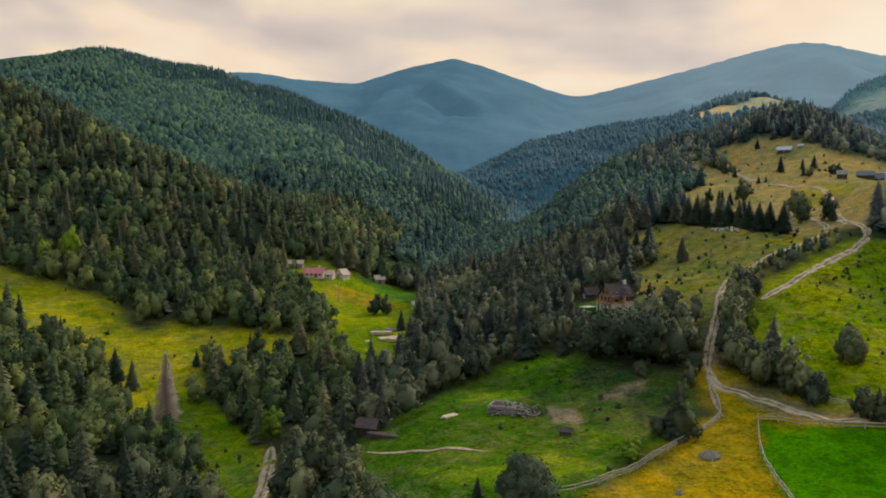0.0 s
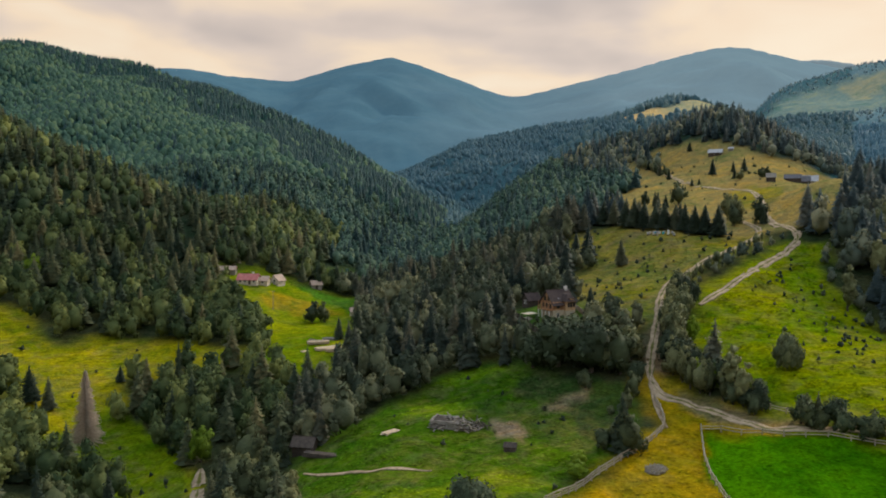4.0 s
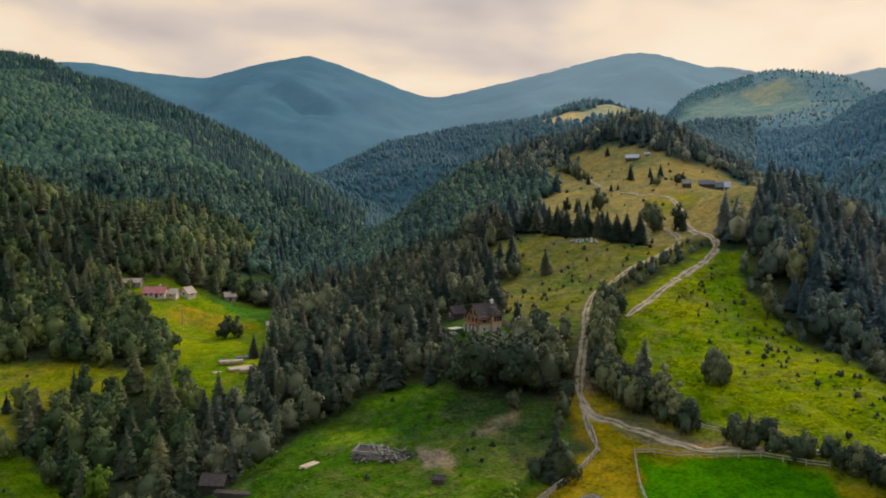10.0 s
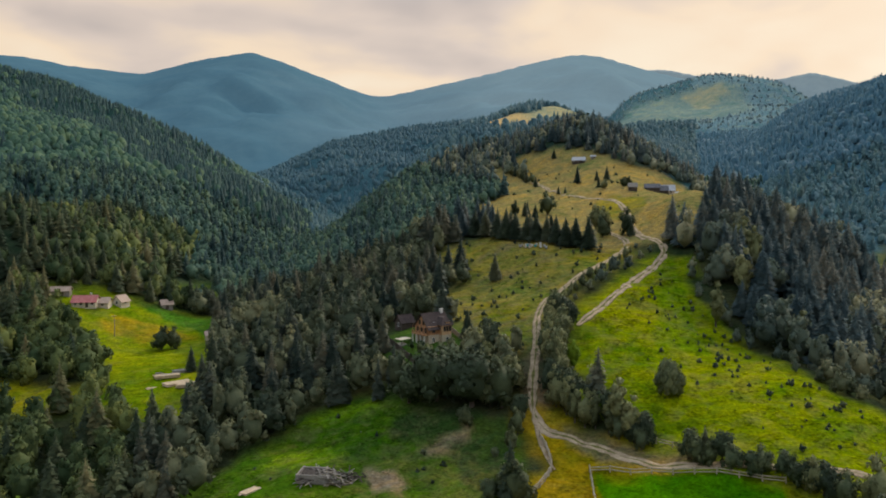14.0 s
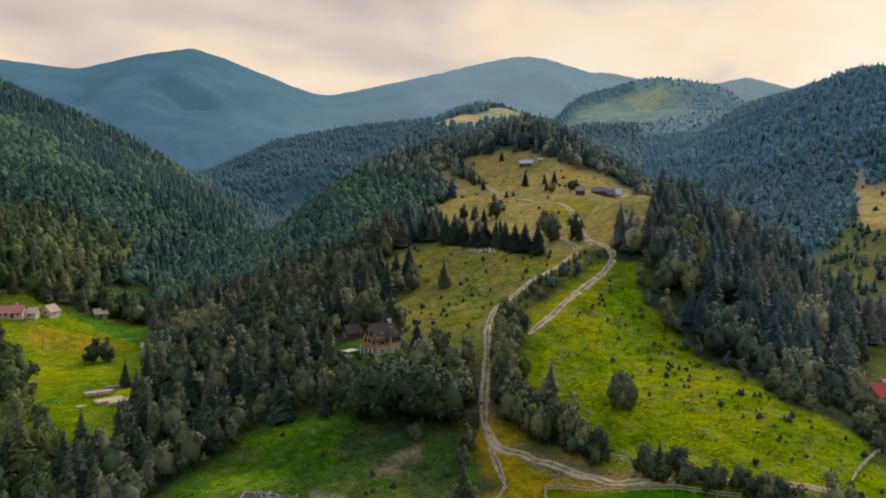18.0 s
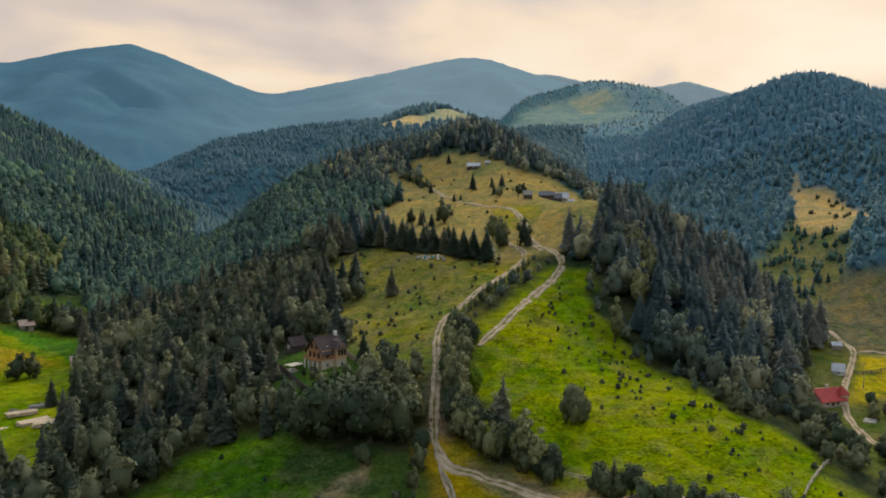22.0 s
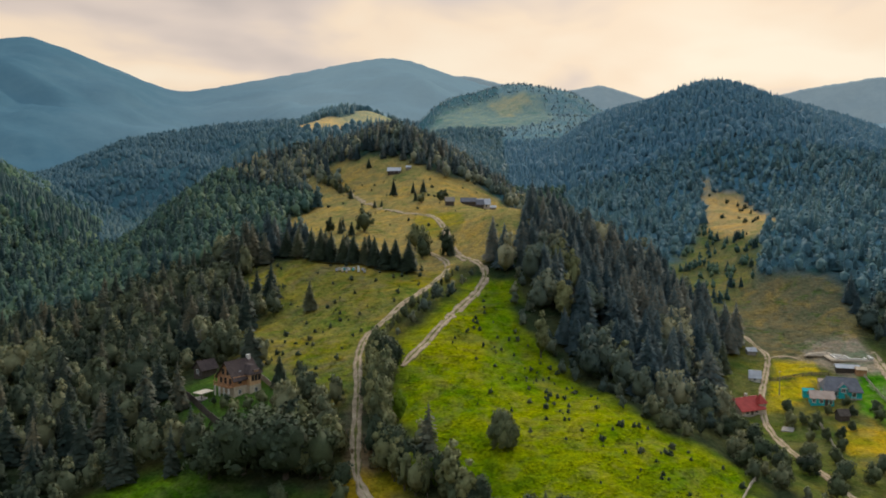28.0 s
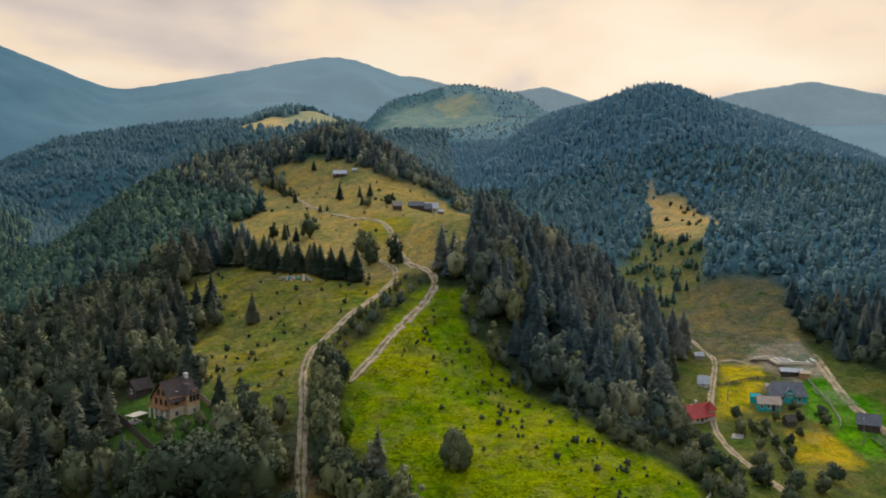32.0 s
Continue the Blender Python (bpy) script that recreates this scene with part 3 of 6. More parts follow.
def build_range(name, label, far, foot, crest, mat, seed, ease=1.0):
    """A mountain range round EYE: its crest by turn and rise in degrees, the distance of crest and foot."""
    crest = np.array(crest, float)
    turns = np.linspace(crest[0, 0], crest[-1, 0], 260)
    rise = np.interp(turns, crest[:, 0], crest[:, 1])
    k = np.exp(-0.5 * (np.arange(-8, 9) / 0.9) ** 2)
    rise = np.convolve(np.pad(rise, 8, "edge"), k / k.sum(), "valid")
    depth = np.linspace(0, 1.25, 60)
    dd, tt = np.meshgrid(depth, turns, indexing="ij")
    top = far * np.tan(np.radians(rise))[None]
    dist = foot + (far - foot) * dd
    up = np.where(dd <= 1, dd ** ease, 1 - (dd - 1) * 2.2)
    x, y = EYE[0] + dist * np.sin(np.radians(tt)), EYE[1] + dist * np.cos(np.radians(tt))
    xy = np.stack([x.ravel(), y.ravel()], 1)
    spur = wobble(xy, far * 0.22, seed).reshape(x.shape) * 0.065 + wobble(xy, far * 0.07, seed + 1).reshape(x.shape) * 0.028
    z = EYE[2] + top * (up + spur * np.clip(1 - np.abs(2 * dd - 1), 0, 1)) - 60 * (1 - np.clip(dd * 4, 0, 1))
    fine = wobble(xy, far * 0.012, seed + 2).reshape(x.shape)
    me = mesh_from(name, np.stack([x, y, z + fine * far * 0.0006], -1).reshape(-1, 3), grid_faces(*x.shape)[:, ::-1], mat, True)
    return tagged(new(name, me), label, "mountain", kind="structure")


# blue base colours and emission stand for the haze over the ranges
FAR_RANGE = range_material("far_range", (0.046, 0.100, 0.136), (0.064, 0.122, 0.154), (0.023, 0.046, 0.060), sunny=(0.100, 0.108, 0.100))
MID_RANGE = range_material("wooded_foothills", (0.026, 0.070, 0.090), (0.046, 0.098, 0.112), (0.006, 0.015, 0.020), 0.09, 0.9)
PALE_RANGE = range_material("haze_pale_range", (0.16, 0.20, 0.22), (0.20, 0.24, 0.25), (0.06, 0.08, 0.085))
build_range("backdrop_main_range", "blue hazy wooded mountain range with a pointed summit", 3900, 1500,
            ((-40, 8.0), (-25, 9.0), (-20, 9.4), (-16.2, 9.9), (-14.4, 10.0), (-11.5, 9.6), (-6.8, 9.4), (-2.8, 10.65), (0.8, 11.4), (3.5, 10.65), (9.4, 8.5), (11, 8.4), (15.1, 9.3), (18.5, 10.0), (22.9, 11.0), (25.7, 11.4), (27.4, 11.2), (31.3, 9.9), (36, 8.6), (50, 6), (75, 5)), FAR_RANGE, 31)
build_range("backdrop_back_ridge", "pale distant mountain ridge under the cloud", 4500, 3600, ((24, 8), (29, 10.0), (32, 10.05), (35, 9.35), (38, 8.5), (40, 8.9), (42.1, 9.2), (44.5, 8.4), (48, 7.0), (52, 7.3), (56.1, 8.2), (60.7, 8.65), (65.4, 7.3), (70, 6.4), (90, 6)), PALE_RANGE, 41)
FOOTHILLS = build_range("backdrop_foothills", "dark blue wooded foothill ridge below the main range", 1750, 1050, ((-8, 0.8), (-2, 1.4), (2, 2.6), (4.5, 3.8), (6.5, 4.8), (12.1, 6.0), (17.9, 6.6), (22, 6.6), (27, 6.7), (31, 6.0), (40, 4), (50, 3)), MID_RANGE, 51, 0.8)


# ---- tree shapes ----
def spruce_shape(boughs, seed, slim=0.19, skirt=0.05):
    """A spruce one metre high: ragged drooping boughs thick round a dark cone. Returns vertices, triangles and normals."""
    rng = np.random.default_rng(seed)
    sides = 7
    ring = 2 * math.pi * np.arange(sides) / sides
    cone = np.vstack([np.c_[0.58 * slim * np.cos(ring), 0.58 * slim * np.sin(ring), np.full(sides, skirt)], [(0, 0, 0.97)]])
    cf = np.stack([np.arange(sides), (np.arange(sides) + 1) % sides, np.full(sides, sides)], 1)
    s = 1 - np.sqrt(np.linspace(0.004, 1, boughs)) * 0.985
    turn = 2.39996 * np.arange(boughs) + rng.normal(0, 0.25, boughs)
    lump = 1 + 0.16 * np.sin(3 * turn + 9 * s + seed) + rng.normal(0, 0.13, boughs)
    reach = (slim * (1 - s) ** 0.82 + 0.008) * np.clip(lump, 0.55, 1.4)
    out = np.stack([np.cos(turn), np.sin(turn), np.zeros(boughs)], 1)
    side = np.stack([-np.sin(turn), np.cos(turn), np.zeros(boughs)], 1)
    z = skirt + (1 - skirt) * s
    up = np.array((0, 0, 1.0))
    foot = out * (reach * 0.25)[:, None] + up * (z + reach * 0.26)[:, None]
    tip = out * reach[:, None] + up * (z - reach * rng.uniform(0.0, 0.22, boughs))[:, None]
    half = (reach * rng.uniform(0.26, 0.42, boughs) * (150 / boughs) ** 0.55 + 0.004)[:, None]
    mid = out * (reach * 0.62)[:, None] + up * (z + reach * 0.06)[:, None]
    drop = up * (reach * rng.uniform(0.04, 0.2, boughs))[:, None]
    quad = np.stack([foot, mid + side * half - drop, tip, mid - side * half - drop], 1)
    i = len(cone) + 4 * np.arange(boughs)[:, None]
    v = np.vstack([cone, quad.reshape(-1, 3)])
    f = np.vstack([cf, i + (0, 1, 2), i + (0, 2, 3)])
    own = out + up * 0.5 + rng.normal(0, 0.2, (boughs, 3))
    n = np.vstack([np.c_[np.cos(ring), np.sin(ring), np.full(sides, 0.2)], [(0, 0, 1.0)], np.repeat(own, 4, 0)])
    return v, outward(v, f, n), n / np.linalg.norm(n, axis=1, keepdims=True)


def outward(v, f, out):
    """The triangles turned so that they face along the vectors out."""
    n = np.cross(v[f[:, 1]] - v[f[:, 0]], v[f[:, 2]] - v[f[:, 0]])
    back = (n * out[f].mean(1)).sum(1) < 0
    f = f.copy()
    f[back] = f[back][:, ::-1]
    return f


def stem_shape(height, thick, sides=6, seed=0):
    rng = np.random.default_rng(seed)
    v, f = [], []
    rings = 5
    bend = np.cumsum(rng.normal(0, thick * 0.35, (rings, 2)), 0)
    for i in range(rings):
        s = i / (rings - 1)
        for k in range(sides):
            a = 2 * math.pi * k / sides
            r = thick * (1 - 0.8 * s) * (1.35 if i == 0 else 1)
            v.append((bend[i][0] + r * math.cos(a), bend[i][1] + r * math.sin(a), height * s - 0.03 * (i == 0)))
    for i in range(rings - 1):
        for k in range(sides):
            a, b = i * sides + k, i * sides + (k + 1) % sides
            f += [(a, b, b + sides), (a, b + sides, a + sides)]
    return np.array(v), np.array(f)


def icosahedron():
    bm = bmesh.new()
    bmesh.ops.create_icosphere(bm, subdivisions=1, radius=1)
    v = np.array([x.co[:] for x in bm.verts])
    f = np.array([[x.index for x in p.verts] for p in bm.faces])
    bm.free()
    return v, f


def crown_shape(lobes, clumps, seed, wide=0.36, low=0.16, leaf=0.075, calm=0.0, ragged=1.05, solid_share=0.72):
    """A leafy crown one metre high: leafy plumes, each a solid bunch under fine leaf clumps, round a dark heart."""
    rng = np.random.default_rng(seed)
    mid, half = low + (1 - low) * 0.46, (1 - low) * 0.5
    spread = rng.normal(size=(lobes, 3))
    spread[:, 2] = np.linspace(-0.85, 1.0, lobes) + rng.normal(0, 0.10, lobes)
    flat = np.sqrt(np.clip(1.02 - (np.clip(spread[:, 2] + 0.2, -1, 1) * 0.93) ** 2, 0.03, 1))
    spread[:, :2] *= (flat / (np.linalg.norm(spread[:, :2], axis=1) + 1e-9))[:, None]
    centres = spread * rng.uniform(0.48, 0.78, (lobes, 1)) * (wide, wide, half) + (0, 0, mid)
    radii = wide * rng.uniform(0.26, 0.44, lobes)
    bv, bf = icosahedron()
    solid = [bv * (wide * 0.62, wide * 0.62, half * 0.74) * (1 + rng.uniform(-0.12, 0.12, (len(bv), 1))) + (0, 0, mid * 0.95)]
    solid += [bv * (r * solid_share, r * solid_share, r * solid_share * 1.25) * (1 + rng.uniform(-0.2, 0.2, (len(bv), 1))) + c for c, r in zip(centres, radii)]
    solid = np.vstack(solid)
    sf = np.vstack([bf + len(bv) * k for k in range(lobes + 1)])
    round_out = np.tile(bv, (lobes + 1, 1))
    pick = rng.choice(lobes, clumps, p=radii ** 2 / (radii ** 2).sum())
    way = rng.normal(size=(clumps, 3)) + 0.55 * spread[pick] + (0, 0, 0.35)
    way /= np.linalg.norm(way, axis=1, keepdims=True)
    at = centres[pick] + way * (radii[pick][:, None] * rng.uniform(0.68, ragged + 0.08, clumps)[:, None]) * (1, 1, 1.2)
    at[:, 2] = np.maximum(at[:, 2], leaf * 0.4)
    face = way + rng.normal(0, 0.35, (clumps, 3))
    face /= np.linalg.norm(face, axis=1, keepdims=True)
    up = np.array((0, 0, 1.0)) - face * face[:, 2:] + rng.normal(0, 0.3, (clumps, 3))
    up /= np.linalg.norm(up, axis=1, keepdims=True) + 1e-9
    right = np.cross(face, up)
    size = leaf * rng.uniform(0.5, 1.3, (clumps, 1))
    skew = rng.uniform(-0.4, 0.4, (clumps, 1))
    quad = np.stack([at - right * size * 0.8 + up * size * skew, at + up * size * 1.1 + face * size * 0.2, at + right * size * 0.75, at - up * size * 0.9], 1)
    i = len(solid) + 4 * np.arange(clumps)[:, None]
    v, f = np.vstack([solid, quad.reshape(-1, 3)]), np.vstack([sf, i + (0, 1, 2), i + (0, 2, 3)])
    whole = (v - (0, 0, mid)) / (wide, wide, half)
    own = np.vstack([round_out, np.repeat(way, 4, 0)])
    out = own * 0.62 + whole * 0.55 + (0, 0, 0.18) + np.vstack([np.zeros((len(solid), 3)), np.repeat(rng.normal(0, 0.2, (clumps, 3)), 4, 0)])
    out = out / (np.linalg.norm(out, axis=1, keepdims=True) + 1e-9) * (1 - calm) + np.array((0, 0, calm))
    return v, outward(v, f, out + 1e-6), out / (np.linalg.norm(out, axis=1, keepdims=True) + 1e-9)


def calmed(shape, calm):
    """The same tree, shaded more evenly, as far woods are."""
    n = shape[2] * (1 - calm) + np.array((0, 0, calm))
    return shape[0], shape[1], n / np.linalg.norm(n, axis=1, keepdims=True)


def far_cone(seed, sides=6):
    """A distant spruce one metre high: two ragged closed cones, one on the other."""
    rng = np.random.default_rng(seed)
    v, f, n = [], [], []
    for low, top, reach in ((0.0, 0.72, 0.25), (0.42, 1.0, 0.15)):
        base = len(v)
        for k in range(sides):
            a = 2 * math.pi * k / sides + rng.normal(0, 0.15)
            r = reach * rng.uniform(0.75, 1.25)
            v.append((r * math.cos(a), r * math.sin(a), low + rng.uniform(-0.04, 0.04)))
            n.append((math.cos(a), math.sin(a), 0.75))
            f.append((base + k, base + (k + 1) % sides, base + sides))
        v.append((0, 0, top))
        n.append((0, 0, 1.0))
    v, n = np.array(v), np.array(n)
    return v, np.array(f), n / np.linalg.norm(n, axis=1, keepdims=True)


def far_crown(seed, sides=5):
    """A distant leafy crown one metre high: an uneven closed dome."""
    rng = np.random.default_rng(seed)
    v, f, n = [], [], []
    for z, r in ((0.05, 0.85), (0.52, 1.0), (0.85, 0.6)):
        for k in range(sides):
            a = 2 * math.pi * k / sides + rng.normal(0, 0.2)
            q = 0.44 * r * rng.uniform(0.75, 1.25)
            v.append((q * math.cos(a), q * math.sin(a), z + rng.uniform(-0.05, 0.05)))
            n.append((math.cos(a), math.sin(a), 0.1 + 1.1 * z))
    v.append((0, 0, 1.0))
    n.append((0, 0, 1.0))
    for row in range(2):
        for k in range(sides):
            p, q = row * sides + k, row * sides + (k + 1) % sides
            f += [(p, q, q + sides), (p, q + sides, p + sides)]
    f += [(2 * sides + k, 2 * sides + (k + 1) % sides, 3 * sides) for k in range(sides)]
    v, n = np.array(v), np.array(n)
    return v, np.array(f), n / np.linalg.norm(n, axis=1, keepdims=True)


def soft_shaded(me, normals):
    """Leaves shade by the form of their crown."""
    me.polygons.foreach_set("use_smooth", np.ones(len(me.polygons), bool))
    me.attributes.new("custom_normal", "FLOAT_VECTOR", "POINT").data.foreach_set("vector", np.asarray(normals, np.float32).ravel())


def plant_stand(name, label, shapes, rows, mat, category="forest", z=None):
    """ONE mesh of many trees. rows: x, y, height, kind of shape, tint."""
    verts, faces, tints, turned, n = [], [], [], [], 0
    rng = np.random.default_rng(len(rows))
    z = land(rows[:, :2]) if z is None else z
    for kind, (sv, sf, sn) in enumerate(shapes):
        mine = np.where(rows[:, 3] == kind)[0]
        if not len(mine):
            continue
        a = rng.uniform(0, 6.28, len(mine))
        w = rows[mine, 2] * rng.uniform(0.85, 1.15, len(mine))
        c, s = np.cos(a), np.sin(a)
        x = sv[None, :, 0] * w[:, None]
        y = sv[None, :, 1] * w[:, None]
        co = np.stack([rows[mine, 0][:, None] + x * c[:, None] - y * s[:, None], rows[mine, 1][:, None] + x * s[:, None] + y * c[:, None], z[mine][:, None] - 0.2 + sv[None, :, 2] * rows[mine, 2][:, None]], -1)
        verts.append(co.reshape(-1, 3))
        faces.append((sf[None] + (n + len(sv) * np.arange(len(mine)))[:, None, None]).reshape(-1, 3))
        turned.append(np.stack([sn[None, :, 0] * c[:, None] - sn[None, :, 1] * s[:, None], sn[None, :, 0] * s[:, None] + sn[None, :, 1] * c[:, None], np.broadcast_to(sn[None, :, 2], x.shape)], -1).reshape(-1, 3))
        tints.append(np.repeat(rows[mine, 4], len(sv)))
        n += len(sv) * len(mine)
    me = mesh_from(name, np.vstack(verts), np.vstack(faces), mat)
    soft_shaded(me, np.vstack(turned))
    me.attributes.new("tint", "FLOAT", "POINT").data.foreach_set("value", np.concatenate(tints).astype(np.float32))
    return tagged(new(name, me), label, category, kind="stuff")


# ---- forest ----
SPRUCES_RIDGE = [spruce_shape(400, 40 + i, slim=0.20 + 0.025 * i) for i in range(4)]
SPRUCES_NEAR = [spruce_shape(190, 40 + i, slim=0.19 + 0.025 * i) for i in range(4)]
SPRUCES_MID = [spruce_shape(48, 60 + i, slim=0.22 + 0.02 * i) for i in range(3)]
CROWNS_NEAR = [crown_shape(8, 250, 100 + i, wide=0.31 + 0.04 * i, low=0.02, leaf=0.048, solid_share=0.6) for i in range(4)]
CROWNS_MID = [crown_shape(3, 22, 120 + i, wide=0.36 + 0.04 * i, low=0.0, leaf=0.085, calm=0.1) for i in range(3)]
SPRUCES_NEAR_KNOLL = [spruce_shape(70, 66 + i, slim=0.2 + 0.02 * i) for i in range(3)]
SPRUCES_FAR = [far_cone(80 + i) for i in range(4)]
CROWNS_FAR = [far_crown(140 + i) for i in range(4)]
TRACK_POINTS = np.vstack([along(line, 2.0)[0] for _, line in TRACKS.values()])
KEEP_CLEAR = []   # x, y, radius of buildings and single trees


def scattered(near, far, spacing, seed, turn=(-46, 80)):
    """Jittered places in a fan round the start of the path, outside the clearings and off the tracks."""
    rng = np.random.default_rng(seed)
    a0, a1 = (math.radians(a) for a in turn)
    g = np.arange(-far, far, spacing)
    x, y = np.meshgrid(g, g)
    xy = np.stack([x.ravel(), y.ravel()], 1) + rng.uniform(-0.48, 0.48, (x.size, 2)) * spacing
    r, a = np.hypot(*xy.T), np.arctan2(xy[:, 0], xy[:, 1])
    xy = xy[(r > near) & (r < far) & (a > a0) & (a < a1)]
    jag = wobble(xy, 14, 9) * 1.6
    keep = np.ones(len(xy), bool)
    for name, ring in CLEARINGS.items():
        keep &= inside(xy, ring) + jag < -0.8
    near_track = np.zeros(len(xy), bool)
    for p in TRACK_POINTS:
        near_track |= (xy[:, 0] - p[0]) ** 2 + (xy[:, 1] - p[1]) ** 2 < 12
    for x, y, r in KEEP_CLEAR:
        near_track |= (xy[:, 0] - x) ** 2 + (xy[:, 1] - y) ** 2 < r * r
    return xy[keep & ~near_track]


def mixed_rows(xy, spruce_share, tall, seed, kinds=3):
    """Rows for plant_stand of the spruces and of the leafy trees among them."""
    rng = np.random.default_rng(seed)
    share = spruce_share(xy) if callable(spruce_share) else np.full(len(xy), spruce_share)
    is_spruce = rng.uniform(size=len(xy)) < share + 0.25 * wobble(xy, 70, seed)
    grown = tall(xy) if callable(tall) else np.full(len(xy), tall)
    h = grown * rng.uniform(0.72, 1.2, len(xy))
    tint = np.clip(0.5 + 0.25 * wobble(xy, 60, seed + 1) + rng.normal(0, 0.30, len(xy)), 0, 1)
    rows = np.c_[xy, np.where(is_spruce, h, h * 0.78), rng.integers(0, kinds, len(xy)), tint]
    return rows[is_spruce], rows[~is_spruce]


BETWEEN_TRACKS = ((64, 166), (75, 172), (86, 187), (101, 198), (124, 218), (132, 226), (126, 236), (104, 213), (88, 203), (78, 193))


def near_share(xy):
    x, y = xy.T
    share = np.full(len(xy), 0.26)
    share[(x > 85) & (y > 130)] = 0.62          # flank of the ridge
    share[(x > 110) & (y > 185) & (y < 300)] = 0.88
    share[(x < -60) & (y > 250)] = 0.52
    share[(x > -10) & (x < 60) & (y > 235)] = 0.42
    share[(x > 60) & (x < 140) & (y > 250)] = 0.75
    share[(x < 40) & (y < 200)] = 0.33
    share[(x > 105) & (y < 150)] = -0.4
    share[inside(xy, BETWEEN_TRACKS) > -1.5] = -0.5
    share[(x > 84) & (inside(xy, CLEARINGS["east_meadow"]) > -9)] = -0.5
    return share


def near_tall(xy):
    x, y = xy.T
    h = np.full(len(xy), 10.8)
    h[(x > 100) & (y > 150) & (y < 330)] = 14.5
    h[(x > 160) & (y > 244) & (y < 300)] = 12.0
    h[(x < -50) & (y > 235)] = 15.5
    h[(x < 60) & (y > 215)] = 12.0
    h[(x > 70) & (x < 140) & (y > 285)] = 14.5
    h[(x > 100) & (y < 145)] = 5.5
    h[(x > 215) & (y < 235)] = 10.0
    h[inside(xy, BETWEEN_TRACKS) > -1.5] = 3.4
    h[(x > 84) & (inside(xy, CLEARINGS["east_meadow"]) > -6)] = 6.0
    return h


def mid_share(xy):
    x, y = xy.T
    share = np.full(len(xy), 0.34)
    share[(x < -25)] = 0.30
    share[(x < -60) & (np.hypot(x, y) < 470 - 0.25 * x)] = 0.6      # the steep near spur
    share[(x > 180) & (x < 290) & (y > 400)] = 0.7      # the dark knoll over the upper meadow
    return share


def west_share(xy):
    """Spruces along the crest of the western mountain."""
    crest = np.array(LINES["left_crest"], float)[:, :2]
    near = np.full(len(xy), 1e9)
    for (ax, ay), (bx, by) in zip(crest, crest[1:]):
        dx, dy = bx - ax, by - ay
        s = np.clip(((xy[:, 0] - ax) * dx + (xy[:, 1] - ay) * dy) / (dx * dx + dy * dy), 0, 1)
        near = np.minimum(near, np.hypot(xy[:, 0] - ax - s * dx, xy[:, 1] - ay - s * dy))
    return np.where(near + 25 * wobble(xy, 160, 44) < 40 + 0.07 * np.hypot(*xy.T), 0.9, 0.12)


def single_tree(name, label, crown, trunk, mat, category="tree", at=(0, -500)):
    """One tree, a metre high, of which the others are copies."""
    base = tagged(new(name), label, category)
    for what, shape, m in (("trunk", trunk, BARK), ("crown", crown, mat)):
        me = mesh_from(f"{name}_{what}", shape[0], shape[1], m)
        if what == "crown":
            soft_shaded(me, shape[2])
        ob = new(what, me)
        ob.parent = base
    base.location = (*at, float(land([at])[0]))
    return base


def planted(ob, x, y, tall, turn=0.0, wide=1.0):
    """A copy of a tree at a place, grown to a height."""
    z = float(land([(x, y)])[0]) - 0.1
    return copy_thing(ob, pose(x, y, z, 0, 0, turn) @ Matrix.Diagonal((tall * wide, tall * wide, tall, 1)))


SPRUCE_KINDS = [single_tree("spruce_tree", "dark green spruce tree with drooping boughs", spruce_shape(330, 200 + i, slim=0.19 + 0.03 * i), stem_shape(0.8, 0.018, 6, i), NEEDLES, at=(10.0 * i, -420)) for i in range(3)]
LEAFY_KINDS = [single_tree("leafy_tree", "dull green leafy tree with a full uneven crown", crown_shape(12, 640, 220 + i, wide=0.30 + 0.055 * i, low=0.03, leaf=0.035, solid_share=0.55), stem_shape(0.5, 0.022, 6, i), LEAVES, at=(10.0 * i, -440)) for i in range(3)]
LIME_TREE = single_tree("lime_green_tree", "bright yellow-green leafy tree", crown_shape(18, 850, 230, wide=0.34, low=0.07, leaf=0.031), stem_shape(0.5, 0.022, 6, 7), LIME_LEAVES, at=(0, -460))
BRONZE_TREE = single_tree("pale_tree", "pale tree with turning olive leaves", crown_shape(20, 850, 231, wide=0.20, low=0.04, leaf=0.030), stem_shape(0.6, 0.02, 6, 8), BRONZE_LEAVES, at=(10, -460))
ROUND_TREE = single_tree("round_tree", "dense dark round-crowned tree standing alone in the meadow", crown_shape(60, 2600, 232, wide=0.50, low=0.02, leaf=0.030, ragged=0.98), stem_shape(0.5, 0.03, 7, 9), ROUND_LEAVES, at=(20, -460))
DARK_TREE = single_tree("dense_leafy_tree", "dense dark olive leafy tree with a rounded crown", crown_shape(20, 850, 236, wide=0.43, low=0.0, leaf=0.034, ragged=1.0, solid_share=0.55), stem_shape(0.5, 0.03, 6, 12), ROUND_LEAVES, at=(50, -460))
SHRUB = single_tree("juniper_shrub", "small dark juniper shrub in the grass", crown_shape(10, 80, 233, wide=0.42, low=0.0, leaf=0.11), stem_shape(0.4, 0.04, 5, 10), NEEDLES, "shrub", at=(30, -460))
SMALL_SPRUCE = single_tree("young_spruce", "small young spruce growing in the grass", spruce_shape(40, 234, slim=0.30), stem_shape(0.6, 0.03, 5, 11), NEEDLES, "shrub", at=(40, -460))

